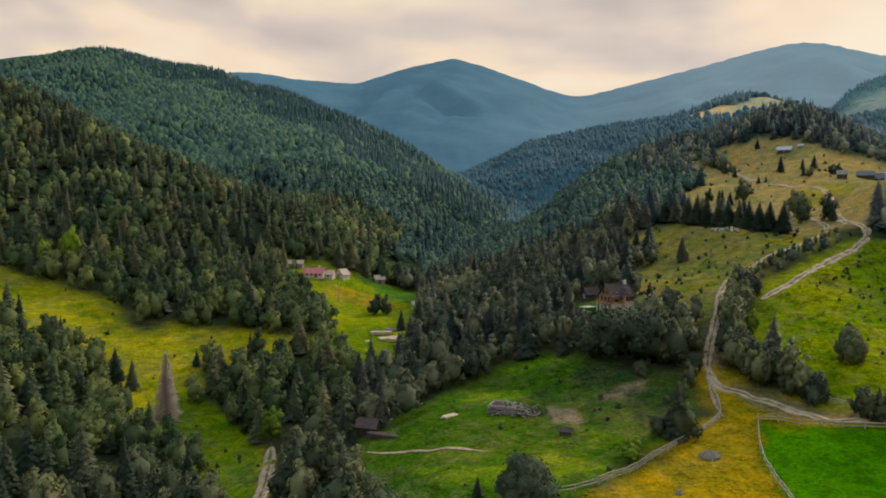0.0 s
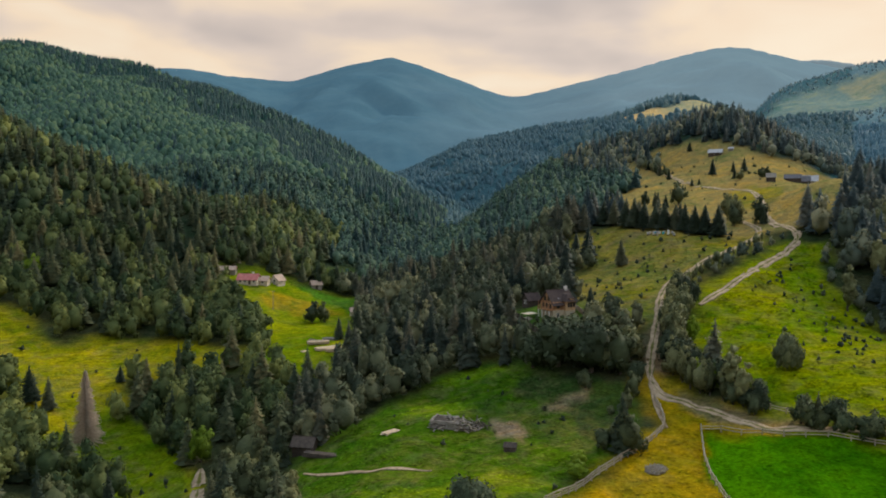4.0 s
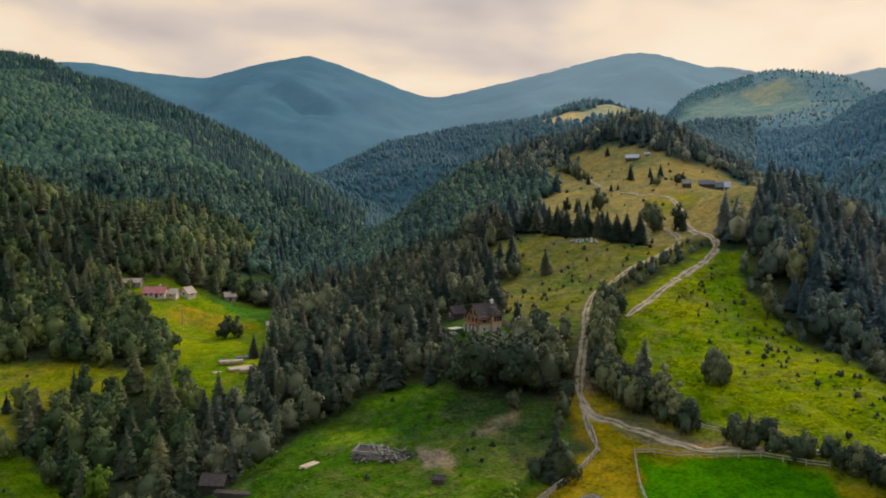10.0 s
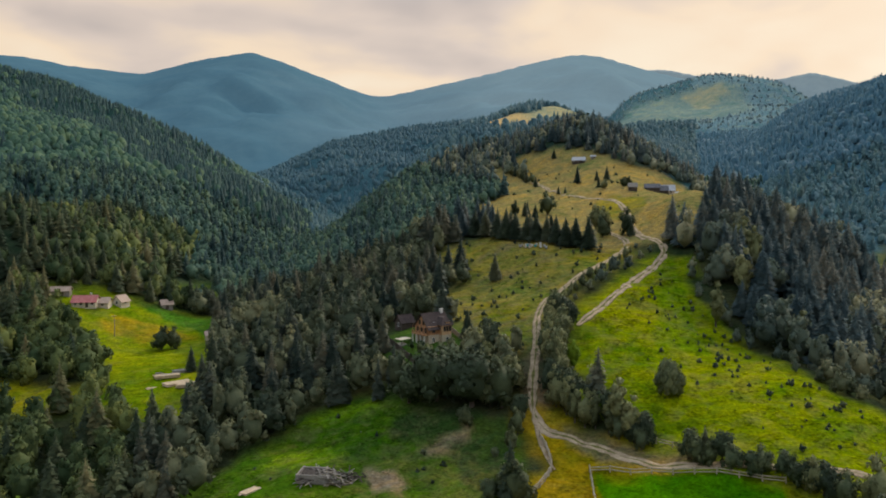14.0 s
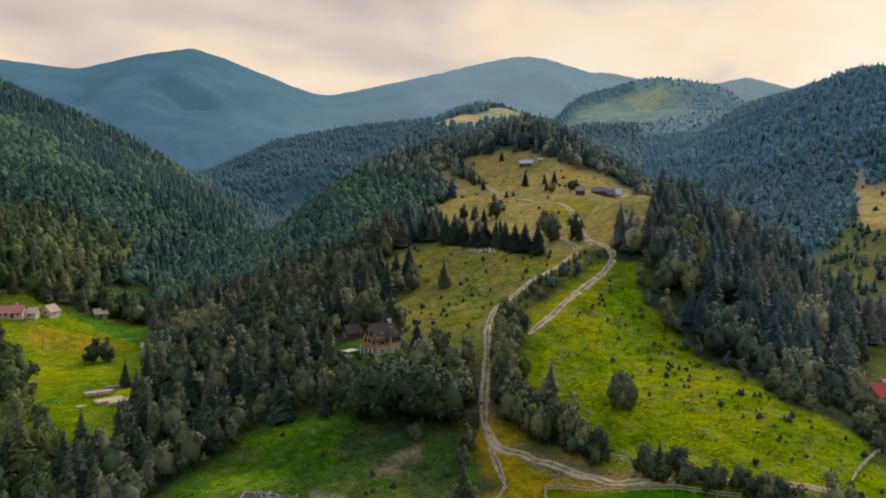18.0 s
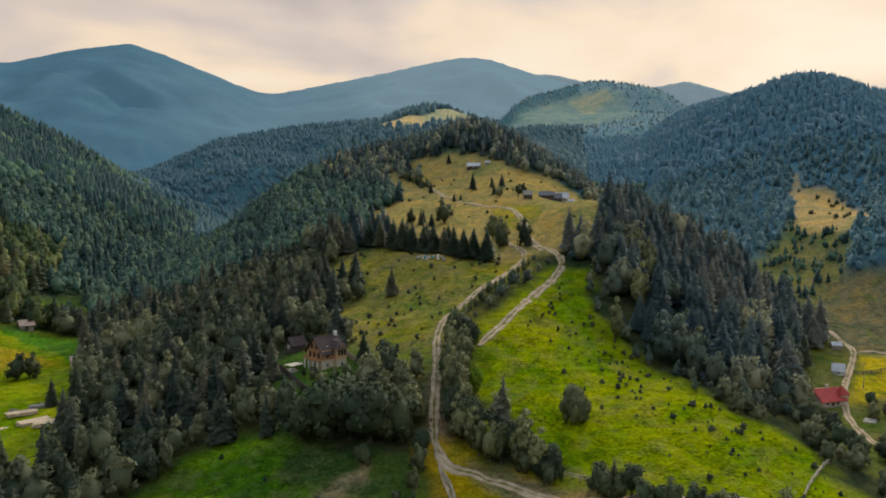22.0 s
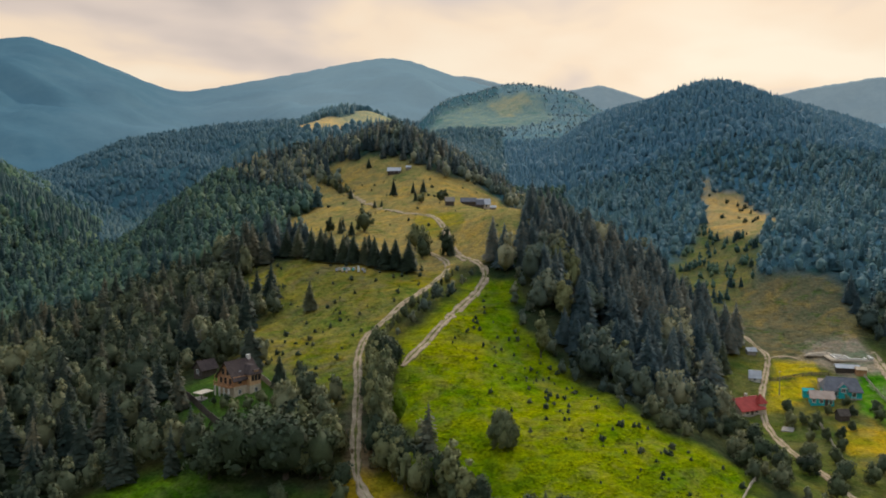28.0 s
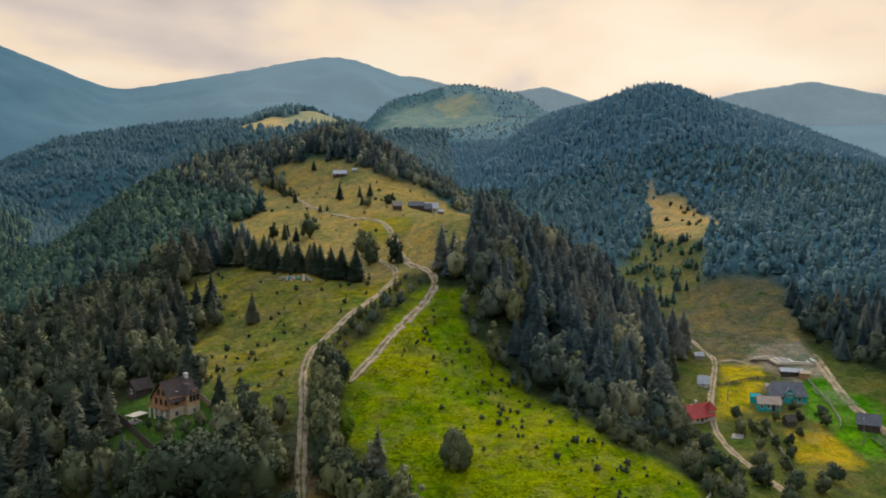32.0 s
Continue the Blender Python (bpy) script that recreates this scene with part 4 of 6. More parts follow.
# single trees: kind, x, y, height, width
PLACED = [
    ("round", 78.9, 139.2, 7.2, 0.82), ("spruce", 77.6, 235, 9.6, 1.1), ("spruce", 53.1, 185.5, 7.8, 1.0), ("spruce", 93, 290, 11, 1.35), ("spruce", 95.2, 282, 11.5, 1.35), ("spruce", 96.7, 276.5, 12, 1.35), ("spruce", 98.5, 271, 10.5, 1.35),
    ("spruce", 100.6, 265.2, 10.5, 1.35), ("spruce", 102.3, 260.5, 10, 1.35), ("spruce", 104.4, 255.7, 9.5, 1.35), ("spruce", 106, 251.5, 10, 1.35), ("spruce", 107.5, 246.8, 10.2, 1.35), ("spruce", 109.4, 242.8, 10.6, 1.35), ("spruce", 112.5, 239.5, 11, 1.35),
    ("spruce", 99, 278, 10, 1.35), ("spruce", 103, 268, 9.6, 1.35), ("spruce", 107, 258, 9.5, 1.35), ("spruce", 91, 297, 10.5, 1.35), ("leafy", 128.1, 259.7, 11.5, 0.9), ("leafy", 130.5, 266, 10.5, 0.9), ("leafy", 132.2, 254.5, 9.8, 0.9),
    ("spruce", 133.4, 250.6, 8, 1.1), ("leafy", 126.4, 256.5, 9, 1), ("leafy", 125.5, 304, 10, 1.0), ("spruce", 122, 318, 7, 1), ("spruce", 118, 311, 7.5, 1), ("spruce", 119.5, 303, 6.5, 1), ("leafy", 115, 316, 7.5, 1),
    ("spruce", 172.5, 373, 10, 1), ("spruce", 194.7, 453, 7, 1.1), ("spruce", 181, 367.5, 7, 1.1), ("spruce", 184.9, 363.8, 8, 1.1), ("spruce", 156.6, 361, 4.6, 1.1), ("spruce", 158.3, 359, 4, 1.1), ("leafy", 169.7, 337.6, 5.4, 1.3),
    ("leafy", 182, 342, 5, 1.4), ("leafy", 187, 346, 5, 1.4), ("spruce", 172, 348, 6, 1), ("leafy", 166.5, 143, 4.3, 1.1), ("leafy", 160.3, 130, 3.6, 1.2), ("leafy", 181.2, 136.6, 3.1, 1.2), ("leafy", 183, 131, 3.7, 1.1),
    ("leafy", 156.8, 124.5, 3.9, 1.1), ("leafy", 135, 116, 5.1, 1.2), ("leafy", 170, 139, 3.5, 1.2), ("leafy", 164, 136, 3.6, 1.2), ("leafy", 149, 121, 4.1, 1.2), ("leafy", 143, 110, 4.2, 1.2), ("leafy", 172, 131, 3.1, 1.2),
    ("leafy", 128, 108, 4.7, 1.2), ("spruce", -83.4, 183, 9.6, 1.1), ("spruce", -79, 182.6, 8.8, 1.1), ("lime", -36.2, 150.8, 8.2, 1), ("lime", -139.9, 272, 15, 0.8), ("lime", -118, 262, 11, 0.9), ("lime", -147, 268, 12, 0.8),
    ("round", 11.2, 95.8, 8.6, 1.0), ("spruce", 5, 101, 3.2, 1.2), ("leafy", -23.6, 254, 8.2, 1.15), ("leafy", -21, 256, 7, 1.1), ("spruce", -12.8, 221.4, 7.6, 1.1), ("spruce", -6.7, 206.3, 13.6, 0.95), ("spruce", -68, 198.7, 4.8, 1.1),
    ("lime", 29.9, 112.6, 3.3, 1.7), ("dark", 37.6, 157, 12.2, 1.25), ("dark", 43.4, 152, 13, 1.3), ("leafy", 48.4, 148.4, 10.5, 1.2), ("dark", 42, 161, 9.5, 1.15), ("leafy", 47.4, 158, 9.5, 1.1), ("dark", 49.5, 164, 8, 1.1),
    ("leafy", 52.6, 154, 8, 1.1), ("dark", 33, 160, 9, 1.2), ("pale", 125, 157.6, 12, 1.0), ("pale", 132, 187, 14, 0.9), ("pale", 116, 176, 12, 0.9), ("pale", 140, 165, 10, 0.9), ("pale", 146, 200, 14, 0.8),
    ("leafy", 150, 212, 11, 1.0), ("dark", 137, 143, 5.1, 1.1), ("dark", 141, 141, 4.7, 1.1), ("dark", 144, 137, 5.1, 1.2), ("dark", 132, 126, 5.1, 1.1), ("leafy", 132, 121, 4.3, 1.1),
    ("dark", 134, 117, 4.7, 1.2), ("dark", 146, 126, 4.3, 1.1), ("leafy", 118, 119, 5, 1.2), ("dark", 148, 144, 5.1, 1.1), ("dark", 155, 156, 5.1, 1.1), ("leafy", 147, 152, 5.1, 1.1), ("dark", 138, 113, 4.7, 1.2),
    ("dark", 150, 112, 4.3, 1.2), ("dark", 152, 150, 4.7, 1.2), ("dark", 174, 149, 4.2, 1), ("leafy", 157, 132, 3.6, 1.2), ("leafy", 164, 129, 3.5, 1.2), ("dark", 190, 136, 3.9, 1), ("leafy", 178, 141, 3.4, 1.2),
    ("leafy", 168, 141, 3.5, 1.2), ("leafy", 188, 142, 3.1, 1.2), ("leafy", 48.0, 139.0, 5.5, 1.00), ("leafy", 38.9, 121.7, 5.0, 1.00), ("dark", 36.5, 121.0, 4.0, 1.10), ("dark", 40.4, 145.8, 4.5, 1.00), ("dark", 46.8, 149.9, 8.0, 0.90),
    ("lime", 31.0, 116.2, 3.0, 1.40), ("leafy", 45.5, 135.1, 4.5, 1.00), ("dark", 42.0, 134.1, 2.0, 1.10), ("leafy", 41.6, 125.7, 4.0, 1.10), ("dark", 50.5, 144.3, 5.0, 1.00), ("dark", 68.9, 118.7, 5.5, 0.92), ("leafy", 69.7, 117.8, 5.2, 0.93),
    ("dark", 70.8, 116.9, 5.3, 1.00), ("dark", 72.6, 116.0, 5.5, 0.97), ("leafy", 72.7, 115.1, 4.0, 1.02), ("dark", 74.2, 113.3, 4.9, 0.93), ("dark", 76.1, 111.7, 4.6, 1.09), ("leafy", 76.8, 110.5, 4.6, 1.03), ("dark", 77.0, 110.6, 4.2, 1.09),
    ("dark", 78.8, 108.6, 4.6, 0.94), ("leafy", 79.3, 107.6, 4.0, 0.99), ("dark", 79.2, 106.0, 4.1, 1.09), ("dark", 79.8, 104.8, 5.0, 0.91), ("leafy", 80.1, 103.5, 5.2, 0.96), ("dark", 80.5, 102.2, 5.5, 0.99), ("dark", 80.4, 100.4, 4.2, 1.06),
    ("leafy", 81.0, 98.9, 5.3, 1.08), ("spruce", 71.4, 117.9, 6.0, 1.1), ("leafy", 173.4, 472, 7, 1.1), ("spruce", 172.3, 463, 7.5, 1.1), ("leafy", 171.5, 452, 7.5, 1.1), ("leafy", 170, 440, 7.5, 1.1), ("spruce", 168, 428, 8, 1.1),
    ("leafy", 165, 412, 7, 1.1), ("spruce", 162.5, 400, 7, 1.1),
    ("spruce", 94.2, 293.2, 11.2, 1.2), ("spruce", 96.4, 285.2, 11.7, 1.2), ("spruce", 97.9, 279.7, 12.2, 1.2), ("spruce", 99.7, 274.2, 10.7, 1.2), ("spruce", 101.8, 268.4, 10.7, 1.2), ("spruce", 103.5, 263.7, 10.2, 1.2), ("spruce", 105.6, 258.9, 9.7, 1.2), ("spruce", 107.2, 254.7, 10.2, 1.2), ("spruce", 108.7, 250.0, 10.4, 1.2), ("spruce", 110.6, 246.0, 10.8, 1.2), ("spruce", 113.7, 242.7, 11.2, 1.2), ("spruce", 100.2, 281.2, 10.2, 1.2), ("spruce", 104.2, 271.2, 9.8, 1.2), ("spruce", 108.2, 261.2, 9.7, 1.2), ("spruce", 92.2, 300.2, 10.7, 1.2),
]


def hedge(line, offsets, step, tall, kinds, seed):
    """Trees in ragged rows beside a track. offsets: metres to its right; tall: heights at its two ends."""
    rng = random.Random(seed)
    p, g = along(line, step)
    for i, ((x, y), (dx, dy)) in enumerate(zip(p, g)):
        for off in offsets:
            o = off + rng.uniform(-0.5, 0.5)
            grown = (tall[0] + (tall[1] - tall[0]) * i / len(p)) * rng.uniform(0.75, 1.2)
            PLACED.append((rng.choice(kinds), round(x + dy * o + rng.uniform(-0.6, 0.6), 1), round(y - dx * o + rng.uniform(-0.6, 0.6), 1), round(grown, 1), round(rng.uniform(0.75, 1.0), 2)))


hedge(((56.6, 153.3), (60.9, 162.2), (66.4, 174), (70.9, 185.4)), (3.6, 5.8), 2.4, (10.5, 6.5), ("pale", "pale", "leafy", "dark"), 5)
hedge(((70.9, 185.4), (76.6, 196.2), (84.9, 204.3), (101, 216), (118, 231)), (4.6,), 3.0, (3.8, 3.4), ("dark", "leafy", "pale"), 6)
hedge(((63, 124), (61, 127), (57, 136), (54.5, 144), (55.5, 150)), (3.2, 5.6), 2.3, (5.5, 8.5), ("dark", "dark", "leafy", "pale"), 7)
PLACED += [("leafy", 40.6, 183, 2.6, 1.2), ("leafy", 42, 180.4, 3.0, 1.2), ("leafy", 44.4, 178.6, 3.4, 1.2), ("dark", 41.6, 185.6, 1.8, 1.3), ("leafy", 39.2, 186, 1.6, 1.2), ("dark", 47.6, 180, 3.2, 1.2), ("dark", 190, 187, 10, 0.8), ("spruce", 178.5, 173, 11, 1.0), ("pale", 63.6, 131.5, 10.5, 1.1), ("pale", 64.6, 128.6, 8.5, 1.1), ("lime", 60.6, 138.8, 6.0, 0.9), ("lime", 62.4, 136.4, 5.5, 0.9), ("lime", 67.6, 158, 6.5, 0.8)]
GROUPS = dict(round="lone round trees", spruce="spruces of the meadows", leafy="leafy trees of the meadows", lime="bright lime-green trees", pale="pale turning trees", dark="dense dark leafy trees")
for count, (kind, x, y, tall, wide) in enumerate(PLACED):
    # crowns keep clear of the wheel tracks
    away = np.array((x, y)) - TRACK_POINTS
    gap = np.hypot(*away.T)
    i, room = int(gap.argmin()), 0.24 * tall * wide + 1.2
    if gap[i] < room:
        x, y = (TRACK_POINTS[i] + away[i] / (gap[i] + 1e-6) * room).tolist()
    source = dict(round=[ROUND_TREE], spruce=SPRUCE_KINDS, leafy=LEAFY_KINDS, lime=[LIME_TREE], pale=[BRONZE_TREE], dark=[DARK_TREE])[kind]
    tree = planted(source[count % len(source)], x, y, tall, count * 77 % 360, wide)
    tagged(tree, group=GROUPS[kind])
    KEEP_CLEAR.append((x, y, 0.2 * tall * wide + 1.2))
KEEP_CLEAR += [(36, 196, 4.5), (35, 184, 4.5), (41, 206, 4.5), (41, 197, 4.5), (40, 182, 4.5), (40, 145, 6), (50, 194, 5), (46, 190, 5), (51, 142, 5), (49, 146, 4), (64, 171, 4), (61, 165, 4), (58, 158, 4), (50, 131, 4.5), (47, 137, 4), (52, 128, 4), (-66.5, 173, 5), (45.6, 189.5, 8), (43.5, 183, 6), (39, 189, 5), (39.5, 178, 5), (41.5, 172, 4.5), (43.5, 168, 4), (163, 154, 9), (188, 170, 5), (211, 187, 4), (42, 207, 4), (34.6, 184.5, 3.2), (35.4, 178, 3.2), (36.6, 172.5, 3.2)]


def build_shrubs():
    """Junipers and young spruces scattered over the pastures."""
    rng = np.random.default_rng(77)
    for zone, amount, low, high, skew in (("east_meadow", 125, 0.5, 1.4, True), ("chalet_meadow", 70, 0.6, 1.8, False), ("upper_meadow", 60, 0.7, 2.0, False), ("ruin_meadow", 26, 0.5, 1.2, False), ("left_meadow", 34, 0.6, 1.6, False), ("tan_glade", 14, 1.5, 4.0, False)):
        ring = np.array(CLEARINGS[zone])
        xy = rng.uniform(ring.min(0), ring.max(0), (amount * 9, 2))
        deep = inside(xy, ring)
        ok = deep > 1.0
        if skew:
            ok &= (xy[:, 0] > 92 + rng.normal(0, 8, len(xy))) & (xy[:, 1] < 205)
        for x, y, _ in KEEP_CLEAR:
            ok &= (xy[:, 0] - x) ** 2 + (xy[:, 1] - y) ** 2 > 4
        for p in TRACK_POINTS:
            ok &= (xy[:, 0] - p[0]) ** 2 + (xy[:, 1] - p[1]) ** 2 > 4
        for x, y in xy[ok][:amount]:
            tall = rng.uniform(low, high)
            ob = planted(SHRUB if rng.uniform() < 0.6 else SMALL_SPRUCE, x, y, tall, rng.uniform(0, 360), rng.uniform(0.9, 1.4))
            tagged(ob, group="shrubs of the pastures")


build_shrubs()


def dead_spruce(x, y, tall):
    """The bare grey-brown spruce: a stem and whorls of thin drooping dead boughs."""
    base = tagged(new("dead_spruce"), "bare grey-brown dead spruce with thin drooping twigs", "tree")
    z = float(land([(x, y)])[0])
    base.location = (x, y, z)
    rng = np.random.default_rng(5)
    v, f = stem_shape(tall, 0.24, 7, 3)
    ob = new("trunk", mesh_from("dead_trunk", v, f, DEAD_TWIGS))
    ob.parent = base
    v, f = [], []
    for i in range(1500):
        s = rng.uniform(0.05, 0.98)
        a = rng.uniform(0, 6.28)
        reach = (1 - s) ** 0.8 * 4.4 * rng.uniform(0.35, 1.05) + 0.15
        foot = np.array((0, 0, s * tall))
        tip = foot + (reach * math.cos(a), reach * math.sin(a), -reach * rng.uniform(0.1, 0.5))
        side = np.array((-math.sin(a), math.cos(a), 0)) * 0.038
        droop = np.array((0, 0, -rng.uniform(0.15, 0.5)))
        n = len(v)
        v += [foot - side, foot + side, tip, (foot + tip) / 2 + droop]
        f += [(n, n + 1, n + 2), (n, n + 2, n + 3)]
    ob = new("dead_branchwork", mesh_from("dead_branchwork", np.array(v), np.array(f), DEAD_TWIGS))
    ob.parent = base


dead_spruce(-66.2, 171.8, 16.8)


def build_forest():
    xy = scattered(62, 330, 5.5, 11)
    a, b = mixed_rows(xy, near_share, near_tall, 12, 4)
    # the trees nearest the path stand singly
    rng = np.random.default_rng(19)
    for rows, kinds, group in ((a, SPRUCE_KINDS, "spruces of the near woods"), (b, LEAFY_KINDS, "leafy trees of the near woods")):
        near = np.hypot(rows[:, 0] - 10, rows[:, 1] - 20) < 128
        for x, y, tall, kind, tint in rows[near][:280]:
            tagged(planted(kinds[int(kind) % 3], x, y, tall, rng.uniform(0, 360), rng.uniform(0.9, 1.2)), group=group)
    a, b = (rows[np.hypot(rows[:, 0] - 10, rows[:, 1] - 20) >= 128] for rows in (a, b))
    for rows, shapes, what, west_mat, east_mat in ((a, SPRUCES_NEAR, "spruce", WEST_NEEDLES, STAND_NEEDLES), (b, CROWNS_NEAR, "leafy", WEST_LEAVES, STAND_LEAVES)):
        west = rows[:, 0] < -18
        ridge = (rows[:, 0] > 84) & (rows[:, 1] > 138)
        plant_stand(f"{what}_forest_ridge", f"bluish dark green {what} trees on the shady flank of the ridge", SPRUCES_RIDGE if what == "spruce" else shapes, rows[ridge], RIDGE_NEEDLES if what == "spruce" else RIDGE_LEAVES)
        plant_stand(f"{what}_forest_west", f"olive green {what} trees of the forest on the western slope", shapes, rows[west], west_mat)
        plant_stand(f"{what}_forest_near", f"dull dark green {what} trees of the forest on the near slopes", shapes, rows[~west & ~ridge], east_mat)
    rng = np.random.default_rng(23)
    xy = rng.uniform((205, 205), (350, 345), (900, 2))
    xy = xy[(inside(xy, CLEARINGS["scrub"]) > 0) & (wobble(xy, 22, 33) > -0.1)]
    a, b = mixed_rows(xy, 0.3, 5.5, 17)
    plant_stand("scrub_trees", "scattered young leafy trees on the old pasture", CROWNS_MID, b, HILL_LEAVES)
    plant_stand("scrub_spruces", "scattered young spruces on the old pasture", SPRUCES_MID, a, HILL_NEEDLES)
    xy = scattered(330, 660, 6.2, 13)
    a, b = mixed_rows(xy, mid_share, 12.0, 14)
    spur = [(rows[:, 0] < -25) & (np.hypot(rows[:, 0], rows[:, 1]) < 470 - 0.25 * rows[:, 0]) for rows in (a, b)]
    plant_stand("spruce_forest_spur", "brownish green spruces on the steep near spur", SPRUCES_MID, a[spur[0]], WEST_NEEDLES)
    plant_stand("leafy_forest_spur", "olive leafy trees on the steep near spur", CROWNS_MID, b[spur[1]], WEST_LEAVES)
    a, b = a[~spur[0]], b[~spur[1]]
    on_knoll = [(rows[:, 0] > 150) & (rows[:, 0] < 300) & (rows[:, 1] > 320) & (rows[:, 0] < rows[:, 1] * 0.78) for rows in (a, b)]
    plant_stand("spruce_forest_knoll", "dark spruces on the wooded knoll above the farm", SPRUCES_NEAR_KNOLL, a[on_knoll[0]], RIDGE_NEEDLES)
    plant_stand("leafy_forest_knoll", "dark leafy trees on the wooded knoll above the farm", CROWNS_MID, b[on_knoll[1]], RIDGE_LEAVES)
    a, b = a[~on_knoll[0]], b[~on_knoll[1]]
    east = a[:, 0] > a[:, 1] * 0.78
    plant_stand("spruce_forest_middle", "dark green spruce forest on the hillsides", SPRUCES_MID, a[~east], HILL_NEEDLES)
    plant_stand("spruce_forest_east", "spruce forest on the foot of the round hill, coloured blue-green for haze", [calmed(c, 0.6) for c in SPRUCES_MID], a[east] * (1, 1, 0.8, 1, 1), EAST_MIDDLE)
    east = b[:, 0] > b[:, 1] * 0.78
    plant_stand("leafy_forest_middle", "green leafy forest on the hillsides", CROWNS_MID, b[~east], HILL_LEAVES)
    plant_stand("leafy_forest_east", "leafy forest on the foot of the round hill, coloured blue-green for haze", [calmed(c, 0.6) for c in CROWNS_MID], b[east] * (1, 1, 0.8, 1, 1), EAST_MIDDLE)
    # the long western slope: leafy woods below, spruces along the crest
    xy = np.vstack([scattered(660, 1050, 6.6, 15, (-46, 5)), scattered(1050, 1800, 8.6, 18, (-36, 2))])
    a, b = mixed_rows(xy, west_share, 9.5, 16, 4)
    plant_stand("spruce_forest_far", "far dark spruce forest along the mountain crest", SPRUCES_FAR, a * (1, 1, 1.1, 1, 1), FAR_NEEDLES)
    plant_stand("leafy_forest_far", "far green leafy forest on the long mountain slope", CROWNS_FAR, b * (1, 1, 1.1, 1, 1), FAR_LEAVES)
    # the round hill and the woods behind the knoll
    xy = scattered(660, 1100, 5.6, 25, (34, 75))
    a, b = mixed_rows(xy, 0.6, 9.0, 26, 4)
    plant_stand("spruce_forest_round_hill", "far spruce forest on the round hill, coloured bluish for haze", SPRUCES_FAR, a, EAST_NEEDLES)
    plant_stand("leafy_forest_round_hill", "far leafy forest on the round hill, coloured bluish for haze", CROWNS_FAR, b, EAST_NEEDLES)
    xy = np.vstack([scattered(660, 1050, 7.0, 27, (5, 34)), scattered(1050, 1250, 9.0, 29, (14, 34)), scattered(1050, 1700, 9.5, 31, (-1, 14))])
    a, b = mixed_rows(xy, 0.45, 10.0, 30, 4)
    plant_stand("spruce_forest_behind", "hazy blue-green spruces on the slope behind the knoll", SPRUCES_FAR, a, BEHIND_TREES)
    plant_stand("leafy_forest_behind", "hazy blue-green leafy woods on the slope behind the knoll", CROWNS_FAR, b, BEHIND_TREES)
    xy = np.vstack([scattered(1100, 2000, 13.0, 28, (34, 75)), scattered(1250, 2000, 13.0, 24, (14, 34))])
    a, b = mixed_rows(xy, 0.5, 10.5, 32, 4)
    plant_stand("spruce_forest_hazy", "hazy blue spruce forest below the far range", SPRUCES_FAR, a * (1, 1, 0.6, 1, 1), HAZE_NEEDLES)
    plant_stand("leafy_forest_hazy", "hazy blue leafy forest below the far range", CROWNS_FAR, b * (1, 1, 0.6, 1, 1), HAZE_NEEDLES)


build_forest()


def wood_the_foothills():
    """Trees over the ridge below the main range."""
    rng = np.random.default_rng(61)
    me = FOOTHILLS.data
    N = 12000
    v = np.empty(3 * len(me.vertices), np.float32)
    me.vertices.foreach_get("co", v)
    v = v.reshape(60, 260, 3)
    i, j = rng.integers(2, 50, N), rng.integers(0, 258, N)
    s, t = rng.uniform(0, 1, (2, N, 1))
    p = (v[i, j] * (1 - s) + v[i, j + 1] * s) * (1 - t) + (v[i + 1, j] * (1 - s) + v[i + 1, j + 1] * s) * t
    leafy = rng.uniform(size=N) < 0.6
    rows = np.c_[p[:, :2], rng.uniform(8, 13, N), rng.integers(0, 4, N), rng.uniform(0, 1, N)]
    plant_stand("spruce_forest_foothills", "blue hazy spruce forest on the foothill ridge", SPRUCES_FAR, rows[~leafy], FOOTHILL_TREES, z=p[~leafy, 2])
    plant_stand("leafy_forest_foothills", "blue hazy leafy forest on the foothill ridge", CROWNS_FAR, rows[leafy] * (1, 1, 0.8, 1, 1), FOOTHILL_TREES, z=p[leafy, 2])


wood_the_foothills()
for ob in (*SPRUCE_KINDS, *LEAFY_KINDS, LIME_TREE, BRONZE_TREE, ROUND_TREE, DARK_TREE, SHRUB, SMALL_SPRUCE):
    for o in (*ob.children_recursive, ob):
        bpy.data.objects.remove(o)


